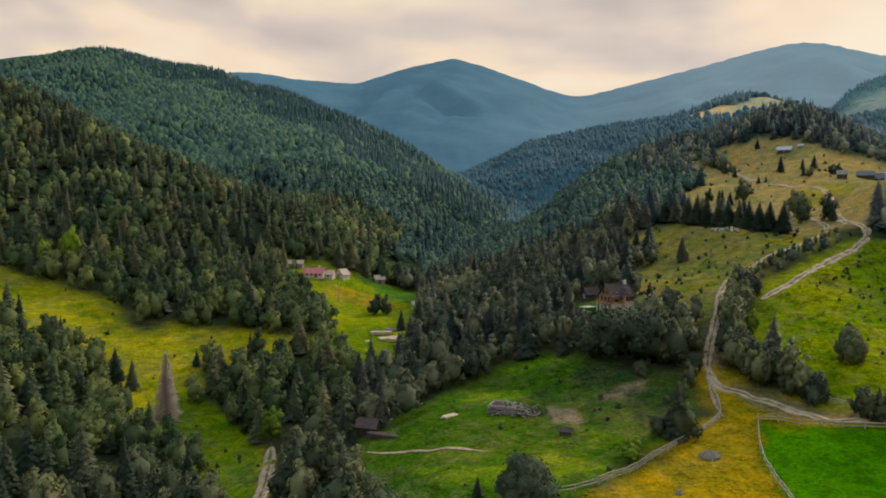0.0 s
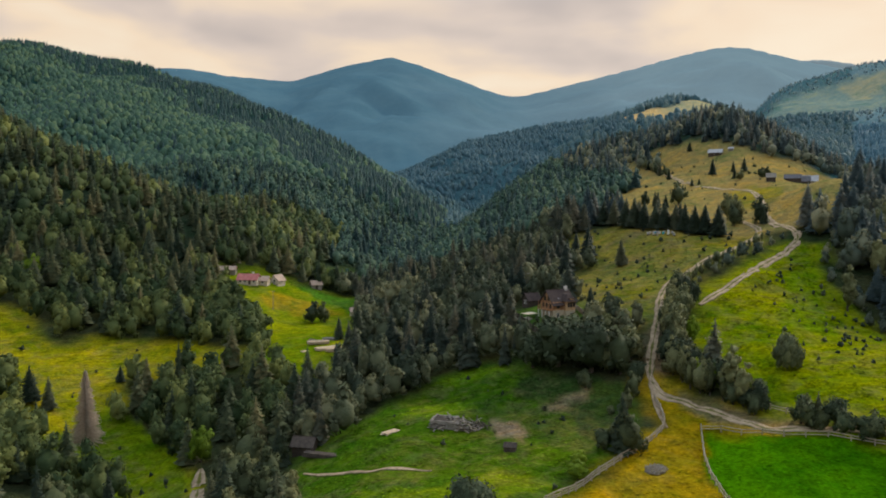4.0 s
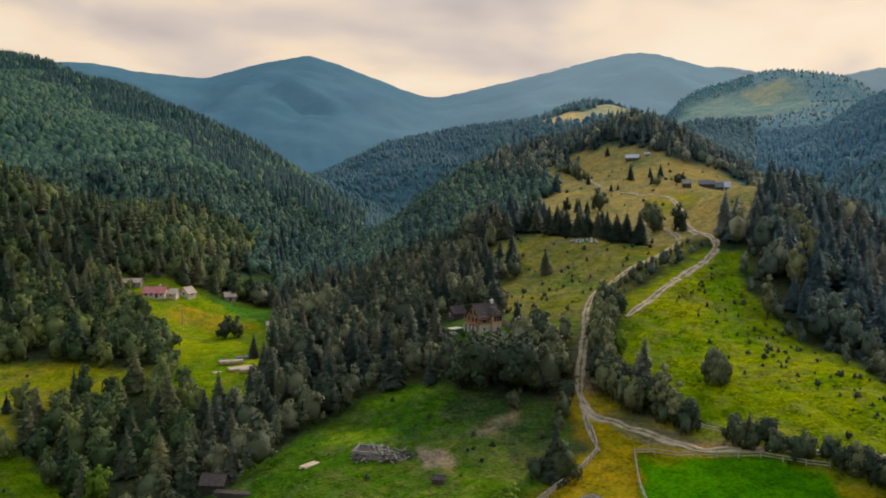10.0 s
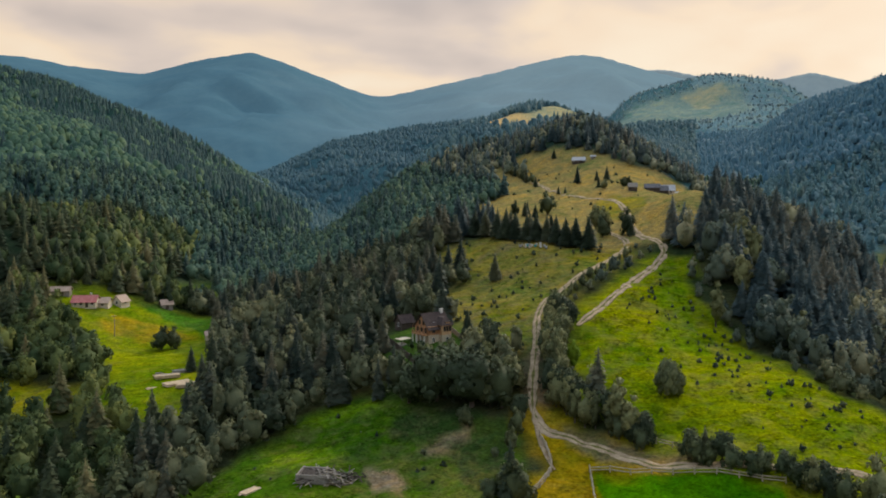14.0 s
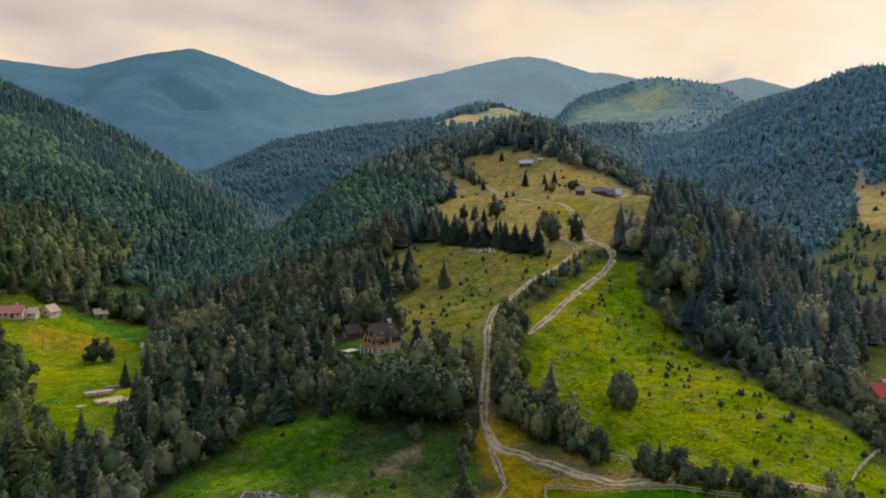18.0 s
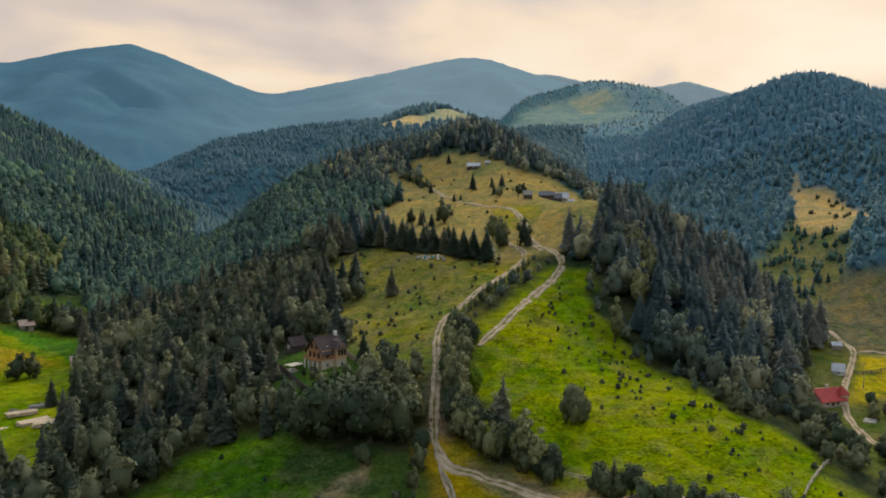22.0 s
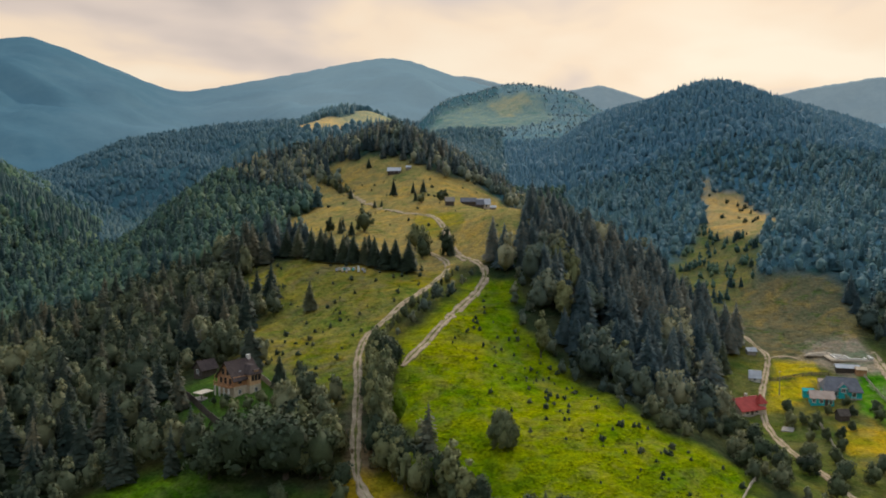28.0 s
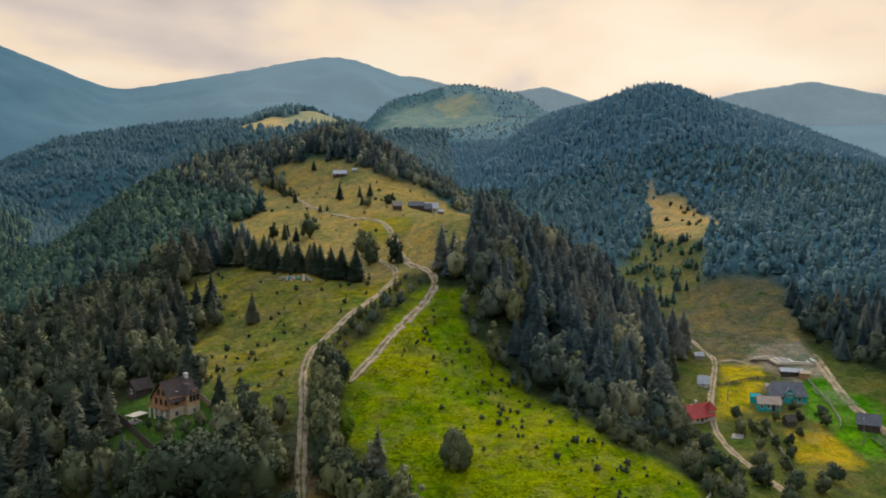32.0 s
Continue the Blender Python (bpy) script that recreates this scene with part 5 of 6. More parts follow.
def build_grass():
    """Tufts that roughen the meadows."""
    rng = np.random.default_rng(91)
    spots = []
    for name, amount in (("ruin_meadow", 9000), ("east_meadow", 11000), ("fields", 9000), ("left_meadow", 7000), ("chalet_meadow", 8000), ("farm_meadow", 4000), ("upper_meadow", 7000), ("village", 5000), ("brown_meadow", 2500)):
        ring = np.array(CLEARINGS[name])
        xy = rng.uniform(ring.min(0), ring.max(0), (amount * 3, 2))
        xy = xy[(inside(xy, ring) > 0.3) & (wobble(xy, 13, 71) + rng.normal(0, 0.7, len(xy)) > -0.1)]
        spots.append(xy[:amount])
    xy = np.vstack(spots)
    off = np.ones(len(xy), bool)
    for p in TRACK_POINTS:
        off &= (xy[:, 0] - p[0]) ** 2 + (xy[:, 1] - p[1]) ** 2 > 2.6
    off &= (inside(xy, GREEN_FIELD) < 0) | (rng.uniform(size=len(xy)) < 0.3)
    xy = xy[off]
    n = len(xy)
    z = land(xy)
    a = rng.uniform(0, 6.28, n)
    w = rng.uniform(0.15, 0.45, n)
    h = rng.uniform(0.02, 0.06, n)
    d = np.stack([np.cos(a), np.sin(a)], 1)
    e = np.stack([-d[:, 1], d[:, 0]], 1) * rng.uniform(0.2, 0.5, (n, 1))
    v = np.stack([np.c_[xy - d * w[:, None], z], np.c_[xy + d * w[:, None], z + 0.02], np.c_[xy + d * w[:, None] * 0.6 + e, z + h], np.c_[xy - d * w[:, None] * 0.6 + e, z + h * 0.8]], 1).reshape(-1, 3)
    me = mesh_from("grass_tufts", v, np.arange(4 * n).reshape(-1, 4), GROUND)
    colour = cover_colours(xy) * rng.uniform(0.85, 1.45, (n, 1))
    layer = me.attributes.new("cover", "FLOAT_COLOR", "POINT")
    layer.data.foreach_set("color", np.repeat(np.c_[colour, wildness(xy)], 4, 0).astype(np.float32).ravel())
    tagged(new("grass_tufts", me), "rough tufts of meadow grass", "grass", kind="stuff")


build_grass()


# ---- buildings and small things ----
def part(name, data, mat, parent, label=""):
    """Links a bmesh, or vertices and faces, as one mesh under a thing."""
    if isinstance(data, tuple):
        me = bpy.data.meshes.new(name)
        me.from_pydata(*data)
        me.materials.append(mat)
    else:
        me = bpy.data.meshes.new(name)
        data.to_mesh(me)
        data.free()
        me.materials.append(mat)
    ob = new(name, me)
    ob.parent = parent
    return tagged(ob, label)


def thing(name, label, category, x, y, turn=0.0, sink=0.1, group="", z=None):
    ob = tagged(new(name), label, category, group)
    ob.location = (x, y, (float(land([(x, y)])[0]) - sink) if z is None else z)
    ob.rotation_euler = (0, 0, radians(turn))
    return ob


def block(x0, y0, z0, x1, y1, z1, soft=0.03):
    """A box with softened edges."""
    bm = bmesh.new()
    bmesh.ops.create_cube(bm, size=1)
    bmesh.ops.scale(bm, vec=(x1 - x0, y1 - y0, z1 - z0), verts=bm.verts)
    bmesh.ops.translate(bm, vec=((x0 + x1) / 2, (y0 + y1) / 2, (z0 + z1) / 2), verts=bm.verts)
    if soft:
        bmesh.ops.bevel(bm, geom=bm.edges[:], offset=min(soft, 0.3 * min(x1 - x0, y1 - y0, z1 - z0)), segments=1, affect="EDGES")
    return bm


def gable_walls(l, w, low, eave, ridge, skip=0.0):
    """Walls of a house with its gables at both ends of x; the ridge runs along x."""
    a, b, s = -l / 2 + skip, l / 2 - skip, w / 2 - skip
    v = [(a, -s, low), (b, -s, low), (b, s, low), (a, s, low), (a, -s, eave), (b, -s, eave), (b, s, eave), (a, s, eave), (a, 0, ridge), (b, 0, ridge)]
    f = [(0, 1, 5, 4), (2, 3, 7, 6), (1, 2, 6, 9, 5), (3, 0, 4, 8, 7), (4, 5, 9, 8), (6, 7, 8, 9), (3, 2, 1, 0)]
    return v, [], f


def roof_slope(l, w, eave, ridge, side, over=0.5, thick=0.14, hip=0.0):
    """One slope of a gabled roof, a slab that overhangs; hip: how far its top is cut back at both ends."""
    rise = (ridge - eave) / (w / 2)
    y0, z0 = side * (w / 2 + over), eave - rise * over
    a, b = -l / 2 - over * 0.8, l / 2 + over * 0.8
    top = [(a, y0, z0), (b, y0, z0), (b - hip, 0, ridge), (a + hip, 0, ridge)]
    v = [(x, y, z + 0.02) for x, y, z in top] + [(x, y, z + thick + 0.02) for x, y, z in top]
    f = [(0, 1, 2, 3), (7, 6, 5, 4), (0, 4, 5, 1), (1, 5, 6, 2), (2, 6, 7, 3), (3, 7, 4, 0)]
    return v, [], f if side < 0 else [tuple(reversed(p)) for p in f]


def hip_end(l, w, eave, ridge, end, hip, over=0.5, thick=0.14):
    """The sloped end that closes a hipped roof."""
    rise = (ridge - eave) / (w / 2)
    x, z0 = end * (l / 2 + over * 0.8), eave - rise * over
    top = [(x, -w / 2 - over, z0), (x, w / 2 + over, z0), (x - end * hip, 0, ridge)]
    v = [(a, b, c + 0.02) for a, b, c in top] + [(a, b, c + thick + 0.02) for a, b, c in top]
    return v, [], [(0, 1, 2), (5, 4, 3), (0, 3, 4, 1), (1, 4, 5, 2), (2, 5, 3, 0)]


def window(parent, face, along_wall, z, wide, tall, frame_mat, out):
    """A window on a wall: face is 'x-', 'x+', 'y-' or 'y+', out is the wall's distance from the middle."""
    sign = -1 if face[1] == "-" else 1

    def box(u0, z0, u1, z1, d0, d1):
        d0, d1 = sorted((sign * (out + d0), sign * (out + d1)))
        return block(u0, d0, z0, u1, d1, z1, 0) if face[0] == "y" else block(d0, u0, z0, d1, u1, z1, 0)

    u0, u1 = along_wall - wide / 2, along_wall + wide / 2
    pane = part("window", box(u0, z, u1, z + tall, -0.05, 0.02), GLASS, parent)
    for a, b, c, d in ((u0 - 0.09, z - 0.09, u0, z + tall + 0.09), (u1, z - 0.09, u1 + 0.09, z + tall + 0.09), (u0, z + tall, u1, z + tall + 0.09), (u0, z - 0.09, u1, z), ((u0 + u1) / 2 - 0.03, z, (u0 + u1) / 2 + 0.03, z + tall)):
        part("frame", box(a, b, c, d, 0.0, 0.06), frame_mat, pane)


def door(parent, face, along_wall, wide, tall, mat, out, z=0.0):
    sign = -1 if face[1] == "-" else 1
    d0, d1 = sorted((sign * (out - 0.04), sign * (out + 0.05)))
    u0, u1 = along_wall - wide / 2, along_wall + wide / 2
    return part("door", block(u0, d0, z, u1, d1, z + tall, 0.02) if face[0] == "y" else block(d0, u0, z, d1, u1, z + tall, 0.02), mat, parent)


def house(name, label, x, y, turn, l, w, eave, ridge, wall_mat, roof_mat, over=0.45, windows=(), doors=(), frame_mat=None, chimney=None, plinth=None, group="", category="house", hip=0.0, sink=0.3):
    base = thing(name, label, category, x, y, turn, sink, group)
    part("wall", gable_walls(l, w, -0.5, eave, ridge - 0.05) if not hip else gable_walls(l, w, -0.5, eave, eave + 0.02), wall_mat, base)
    for side in (-1, 1):
        part("roof", roof_slope(l, w, eave, ridge, side, over, hip=hip), roof_mat, base)
    if hip:
        for end in (-1, 1):
            part("roof", hip_end(l, w, eave, ridge, end, hip, over), roof_mat, base)
    part("ridge_cap", block(-l / 2 - over * 0.8 + hip, -0.12, ridge + 0.08, l / 2 + over * 0.8 - hip, 0.12, ridge + 0.2), roof_mat, base)
    if plinth:
        part("plinth", block(-l / 2 - 0.08, -w / 2 - 0.08, -0.6, l / 2 + 0.08, w / 2 + 0.08, 0.55), plinth, base)
    for face, u, z, a, b in windows:
        window(base, face, u, z, a, b, frame_mat or WHITE, (l if face[0] == "x" else w) / 2)
    for face, u, a, b in doors:
        door(base, face, u, a, b, DARK_WOOD, (l if face[0] == "x" else w) / 2)
    if chimney:
        cx, cy, cz, s = chimney
        stack = part("chimney", block(cx - s, cy - s, ridge - 1.2, cx + s, cy + s, cz), CHIMNEY, base)
        part("chimney_cap", block(cx - s - 0.08, cy - s - 0.08, cz, cx + s + 0.08, cy + s + 0.08, cz + 0.12), CHIMNEY, stack)
    return base


GLASS, _n, _b, _o = material("dark_window_glass")
_b.inputs["Base Color"].default_value, _b.inputs["Roughness"].default_value = (0.02, 0.024, 0.026, 1), 0.08
WHITE = plain("white_paint", (0.55, 0.53, 0.50), (0.75, 0.73, 0.70))
CHIMNEY = plain("pale_render", (0.45, 0.42, 0.38), (0.66, 0.62, 0.57))
STONE = plain("field_stone", (0.20, 0.175, 0.15), (0.40, 0.36, 0.31), 1.2)
LOGS = plain("warm_brown_logs", (0.27, 0.13, 0.062), (0.48, 0.26, 0.13), 0.8)
WARM_STONE = plain("warm_pale_stone", (0.34, 0.27, 0.19), (0.56, 0.46, 0.34), 1.0)
PALE_LOGS = plain("honey_timber", (0.42, 0.24, 0.12), (0.62, 0.39, 0.21), 0.8)
DARK_WOOD = plain("dark_weathered_wood", (0.045, 0.034, 0.028), (0.10, 0.078, 0.062))
FENCE_WOOD = plain("pale_weathered_rails", (0.24, 0.195, 0.145), (0.44, 0.37, 0.28))
GREY_WOOD = plain("grey_weathered_wood", (0.15, 0.13, 0.11), (0.30, 0.265, 0.23))
FRESH_WOOD = plain("fresh_sawn_timber", (0.38, 0.27, 0.17), (0.58, 0.44, 0.30))
SHINGLE = plain("dark_brown_shingle", (0.040, 0.028, 0.027), (0.085, 0.062, 0.056), 1.0, 0.95)
GREY_ROOF = plain("grey_slate_roof", (0.085, 0.085, 0.098), (0.165, 0.16, 0.175), 0.7)
PALE_ROOF = plain("pale_metal_roof", (0.30, 0.30, 0.32), (0.48, 0.48, 0.50), 0.7, 0.5)
RUST_ROOF = plain("faded_tan_roof", (0.32, 0.22, 0.17), (0.48, 0.36, 0.29), 0.7)
RED_ROOF = plain("red_metal_roof", (0.26, 0.030, 0.026), (0.42, 0.060, 0.045), 0.7, 0.55)
PINK_ROOF = plain("faded_red_roof", (0.36, 0.10, 0.10), (0.52, 0.20, 0.18), 0.7)
TURQUOISE = plain("turquoise_paint", (0.010, 0.26, 0.27), (0.025, 0.40, 0.40), 0.9)
CREAM = plain("cream_render", (0.42, 0.35, 0.27), (0.60, 0.51, 0.40), 0.7)
SOIL = plain("bare_gravel", (0.22, 0.168, 0.115), (0.38, 0.305, 0.22), 0.4)
DARK_HAY = plain("old_brush", (0.09, 0.075, 0.045), (0.20, 0.165, 0.10), 2.0)


def build_chalet():
    """The big wooden chalet: stone ground floor, log storeys, a high shingled roof with a hipped bay."""
    base = thing("chalet", "large brown log chalet with steep dark shingle roof", "house", 45.4, 189.8, 21.5, 0.3)
    base.scale = (0.68, 0.66, 0.73)
    l, w, eave, ridge = 9.2, 8.4, 5.0, 9.2
    part("ground_floor", block(-l / 2, -w / 2, -1.5, l / 2, w / 2, 2.5), WARM_STONE, base, "rough pale stone ground floor")
    part("wall", gable_walls(l, w, 2.5, eave, ridge - 0.1), LOGS, base)
    for k in range(9):
        z = 2.55 + 0.32 * k
        for y in (-w / 2, w / 2):
            part("log", block(-l / 2 - 0.2, y - 0.10, z, l / 2 + 0.2, y + 0.10, z + 0.27, 0.06), LOGS, base)
        for x in (-l / 2, l / 2):
            part("log", block(x - 0.10, -w / 2 - 0.2, z + 0.16, x + 0.10, w / 2 + 0.2, z + 0.43, 0.06), LOGS, base)
    for side in (-1, 1):
        part("roof", roof_slope(l, w, eave, ridge, side, 0.9, 0.18), SHINGLE, base)
    part("ridge_cap", block(-l / 2 - 0.7, -0.16, ridge + 0.1, l / 2 + 0.7, 0.16, ridge + 0.26), SHINGLE, base)
    # bay on the side to the valley road
    part("bay", block(0.2, -w / 2 - 1.6, -1.5, l / 2 - 0.2, -w / 2, 2.4), WARM_STONE, base, "pale stone base of the bay")
    part("bay_wall", block(0.2, -w / 2 - 1.6, 2.4, l / 2 - 0.2, -w / 2, 5.8), PALE_LOGS, base, "honey-coloured timber bay")
    x0, x1, y0, y1, zb, zt = -0.5, l / 2 + 0.5, -w / 2 - 2.4, -1.2, 5.6, 8.0
    m = (x0 + x1) / 2
    v = [(x0, y0, zb), (x1, y0, zb), (x1, y1, zb + 0.2), (x0, y1, zb + 0.2), (m - 0.7, y0 + 2.2, zt), (m + 0.7, y0 + 2.2, zt), (m + 0.7, y1, zt), (m - 0.7, y1, zt)]
    part("bay_roof", (v, [], [(0, 1, 5, 4), (1, 2, 6, 5), (3, 0, 4, 7), (4, 5, 6, 7), (3, 2, 1, 0), (2, 3, 7, 6)]), SHINGLE, base)
    part("dormer", block(1.6, -w / 2 - 1.9, 5.7, 3.4, -w / 2 - 0.6, 6.6), PALE_LOGS, base)
    part("dormer_roof", block(1.3, -w / 2 - 2.2, 6.6, 3.7, -w / 2 - 0.1, 6.8), SHINGLE, base)
    for u in (1.3, 2.5, 3.7):
        window(base, "y-", u, 3.6, 0.8, 1.5, DARK_WOOD, w / 2 + 1.6)
    window(base, "y-", 2.5, 0.3, 1.0, 1.2, WHITE, w / 2 + 1.6)
    window(base, "y-", -2.4, 3.3, 1.2, 1.4, DARK_WOOD, w / 2 + 0.1)
    window(base, "y-", -2.4, 0.2, 1.0, 1.3, WHITE, w / 2)
    for u, z in ((-2.4, 3.2), (0, 3.2), (2.4, 3.2), (-1.2, 5.7), (1.2, 5.7)):
        window(base, "x-", u, z, 1.0, 1.5, DARK_WOOD, l / 2 + 0.1)
    for u in (-3.6, -1.2, 1.2, 3.6):
        part("pillar", block(-l / 2 - 1.7, u - 0.22, -1.4, -l / 2 - 1.3, u + 0.22, 2.5), CHIMNEY, base, "pale stone pillar")
        part("balcony_post", block(-l / 2 - 1.6, u - 0.09, 2.7, -l / 2 - 1.42, u + 0.09, 5.4), LOGS, base)
    part("balcony", block(-l / 2 - 1.8, -w / 2, 2.45, -l / 2, w / 2, 2.7), LOGS, base)
    part("balcony_rail", block(-l / 2 - 1.75, -w / 2, 3.55, -l / 2 - 1.62, w / 2, 3.7), LOGS, base)
    for k in range(20):
        u = -w / 2 + 0.2 + k * (w - 0.4) / 19
        part("baluster", block(-l / 2 - 1.72, u - 0.04, 2.7, -l / 2 - 1.66, u + 0.04, 3.55, 0), LOGS, base)
    stack = part("chimney", block(3.3, -0.5, 7.6, 4.4, 0.5, 10.2), CHIMNEY, base, "pale rendered chimney")
    part("chimney_cap", block(3.2, -0.6, 10.2, 4.5, 0.6, 10.35), CHIMNEY, stack)
    # roof window
    part("roof_window", block(-1.9, -3.0, 6.15, -1.0, -2.4, 6.6), PALE_ROOF, base, "small bright roof window")


build_chalet()
house("garden_house", "dark wooden outbuilding with brown roof among trees", 42.2, 207, 21, 4, 3.2, 2.2, 3.8, DARK_WOOD, SHINGLE, windows=(("x-", 0, 1.0, 0.8, 0.9),))


def terrace(x, y, turn):
    base = thing("garden_pavilion", "low open garden pavilion with pale weathered roof", "pavilion", x, y, turn, 0.2)
    part("floor", block(-1.9, -1.4, 0, 1.9, 1.4, 0.3), STONE, base)
    for u in (-1.4, 1.4):
        for v in (-1.0, 1.0):
            part("post", block(u - 0.08, v - 0.08, 0.3, u + 0.08, v + 0.08, 1.4), DARK_WOOD, base)
    part("roof", block(-1.8, -1.3, 1.4, 1.8, 1.3, 1.52), CREAM, base, "pale weathered roof boards")


terrace(38.4, 191.2, 30)


def rail_fence(name, label, line, tall=1.15, gap=2.6, mat=None, rails=2, plank=False):
    """Posts with rails between them, each piece a part."""
    mat = mat or FENCE_WOOD
    p, g = along(line, gap)
    z = land(p)
    base = tagged(new(name), label, "fence")
    base.location = (*p[0], z[0])
    o = np.array((*p[0], z[0]))
    rng = np.random.default_rng(int(abs(p[0][0]) * 10))
    for (x, y), h in zip(p, z):
        c = np.array((x, y, h)) - o
        t = tall * rng.uniform(0.94, 1.16)
        part("post", block(c[0] - 0.09, c[1] - 0.09, c[2] - 0.3, c[0] + 0.09, c[1] + 0.09, c[2] + t, 0.02), mat, base)
    for i in range(len(p) - 1):
        a, b = np.array((*p[i], z[i])) - o, np.array((*p[i + 1], z[i + 1])) - o
        side = np.array((-g[i][1], g[i][0], 0)) * 0.05
        for k in range(rails):
            if plank:
                lo, hi = 0.05 + k * tall / rails, 0.05 + (k + 0.92) * tall / rails
            else:
                lo = tall * (k + 0.75) / (rails + 0.2) + rng.normal(0, 0.03)
                hi = lo + 0.15
            q = [a + side, b + side, b - side, a - side]
            v = [tuple(c + (0, 0, lo)) for c in q] + [tuple(c + (0, 0, hi)) for c in q]
            part("rail", (v, [], [(3, 2, 1, 0), (4, 5, 6, 7), (0, 1, 5, 4), (1, 2, 6, 5), (2, 3, 7, 6), (3, 0, 4, 7)]), mat, base)
    return base


rail_fence("field_fence", "weathered grey rail fence along the yellow field", ((22.8, 103.4), (28.3, 108.6), (36.1, 114.2), (42.2, 119), (47.3, 123.7), (49.3, 126.3), (51, 132), (51.4, 137)), 1.2, 1.8, rails=3)
rail_fence("field_fence", "weathered grey rail fence round the green field", ((54.1, 122.9), (51, 115), (48.6, 107.8), (46.9, 96.3), (45.1, 84.6), (43, 70)), 1.2, 2.0)
rail_fence("field_fence", "thin rail fence beside the dirt track", ((54.1, 122.9), (62.3, 118.6), (70.4, 113.4), (78, 107)), 1.05, 2.8)
rail_fence("pasture_fence", "short rail fence at the foot of the pasture", ((67, 129), (68.3, 126.4), (70.8, 122.6), (73.5, 119.5)), 1.1, 2.0)
rail_fence("pasture_fence", "low wire and post fence across the pasture", ((96, 104), (101, 107), (108, 111), (114, 114)), 0.9, 3.0)
rail_fence("meadow_fence", "old rail fence below the meadow", ((12, 100.2), (17, 101.8), (22.6, 103.4)), 1.0, 2.4)
rail_fence("garden_fence", "dark plank fence round the chalet garden", ((35.6, 198.2), (36.3, 188.6), (37, 182), (37.9, 177), (38.8, 172)), 1.6, 2.2, DARK_WOOD, 5, True)
rail_fence("garden_fence", "plank fence running up from the chalet", ((51, 196.5), (51.5, 191), (51.8, 185)), 1.3, 2.0, GREY_WOOD, 4, True)
rail_fence("village_fence", "dark rail fence between the hay plots", ((192.8, 167.9), (201, 165.5), (210.3, 161)), 1.1, 2.2, DARK_WOOD, 3)
rail_fence("village_fence", "grey rail fence across the orchard", ((169.5, 137.6), (160, 129), (148.3, 118.4)), 1.0, 2.2)
rail_fence("village_fence", "grey rail fence beside the vegetable plot", ((215.2, 153.4), (204, 143), (190.9, 131.2), (184, 128)), 1.0, 2.4)

# the farm across the valley
house("farmhouse", "cream farmhouse with faded red roof", -50.5, 286, -8, 7.6, 4.6, 1.9, 3.7, CREAM, PINK_ROOF, windows=(("y-", -2.6, 0.8, 0.9, 0.9), ("y-", -0.8, 0.8, 0.9, 0.9), ("y-", 2.7, 0.8, 0.9, 0.9), ("x+", 0, 0.8, 0.9, 0.9)), doors=(("y-", 1.0, 0.9, 1.8),), chimney=(1.5, 0.6, 4.4, 0.3))
house("farmhouse_wing", "pale wing of the farm with pinkish roof", -45, 287.5, -8, 3.6, 4.4, 1.9, 3.3, CREAM, RUST_ROOF, windows=(("y-", 0, 0.9, 0.9, 1.0),))
house("farm_shed", "long low grey wooden farm shed", -60, 293, -4, 7, 3, 2.0, 3.1, GREY_WOOD, RUST_ROOF, doors=(("y-", 1, 1.2, 1.8),), category="shed")
house("cottage", "small cottage with pale gable and tan roof", -40.6, 293, 60, 4.4, 3.6, 2.0, 3.9, CREAM, RUST_ROOF, windows=(("x-", 0, 1, 0.9, 1.1), ("y-", 0, 1, 0.9, 1.0)))
house("hut", "small pale plank hut among the trees at the forest edge", -9.6, 262, 10, 3, 2.6, 2.2, 3.2, CREAM, RUST_ROOF, doors=(("y-", 0, 0.9, 1.8),), category="shed")
house("stable", "small pale wooden stable at the meadow end", -27, 306, 20, 4, 3, 2.0, 3.4, GREY_WOOD, RUST_ROOF, doors=(("y-", 0, 1.1, 1.7),), category="shed")


def plank_stack(name, label, x, y, turn, l, w, rows, layers, mat, seed):
    base = thing(name, label, "timber", x, y, turn, 0.0)
    rng = np.random.default_rng(seed)
    for k in range(layers):
        for i in range(rows):
            y0 = -w / 2 + i * w / rows
            s = rng.normal(0, 0.15)
            part("plank", block(-l / 2 + s, y0, 0.16 * k, l / 2 + s, y0 + w / rows * 0.9, 0.16 * k + 0.13, 0), mat, base)
    return base


plank_stack("timber_stack", "stack of pale sawn planks at the sawmill", -18.5, 216.5, 12, 6, 2.4, 5, 5, FRESH_WOOD, 1)
plank_stack("timber_stack", "stack of pale sawn planks at the sawmill", -15.5, 211, 25, 6.5, 3.2, 6, 4, FRESH_WOOD, 2)
plank_stack("timber_stack", "stack of pale sawn planks at the sawmill", -12.4, 207, 8, 6, 3.4, 6, 5, FRESH_WOOD, 3)
plank_stack("timber_stack", "stack of greying planks beside the sawmill", -15, 221.5, 5, 5, 2, 4, 4, GREY_WOOD, 4)
plank_stack("timber_stack", "few loose pale boards lying in the meadow", -21.5, 209.5, 40, 2.2, 1.4, 4, 2, FRESH_WOOD, 5)
plank_stack("board_pile", "small heap of pale boards lying in the grass", 1.4, 141.6, 40, 3.4, 1.6, 4, 2, FRESH_WOOD, 6)
plank_stack("timber_stack", "loose timber and poles beside the village track", 163, 141.5, 30, 4, 2.6, 5, 3, GREY_WOOD, 7)
plank_stack("pole_pile", "old poles stacked at the edge of the wood", -11.5, 139.2, -20, 6.5, 1.6, 5, 5, DARK_WOOD, 8)


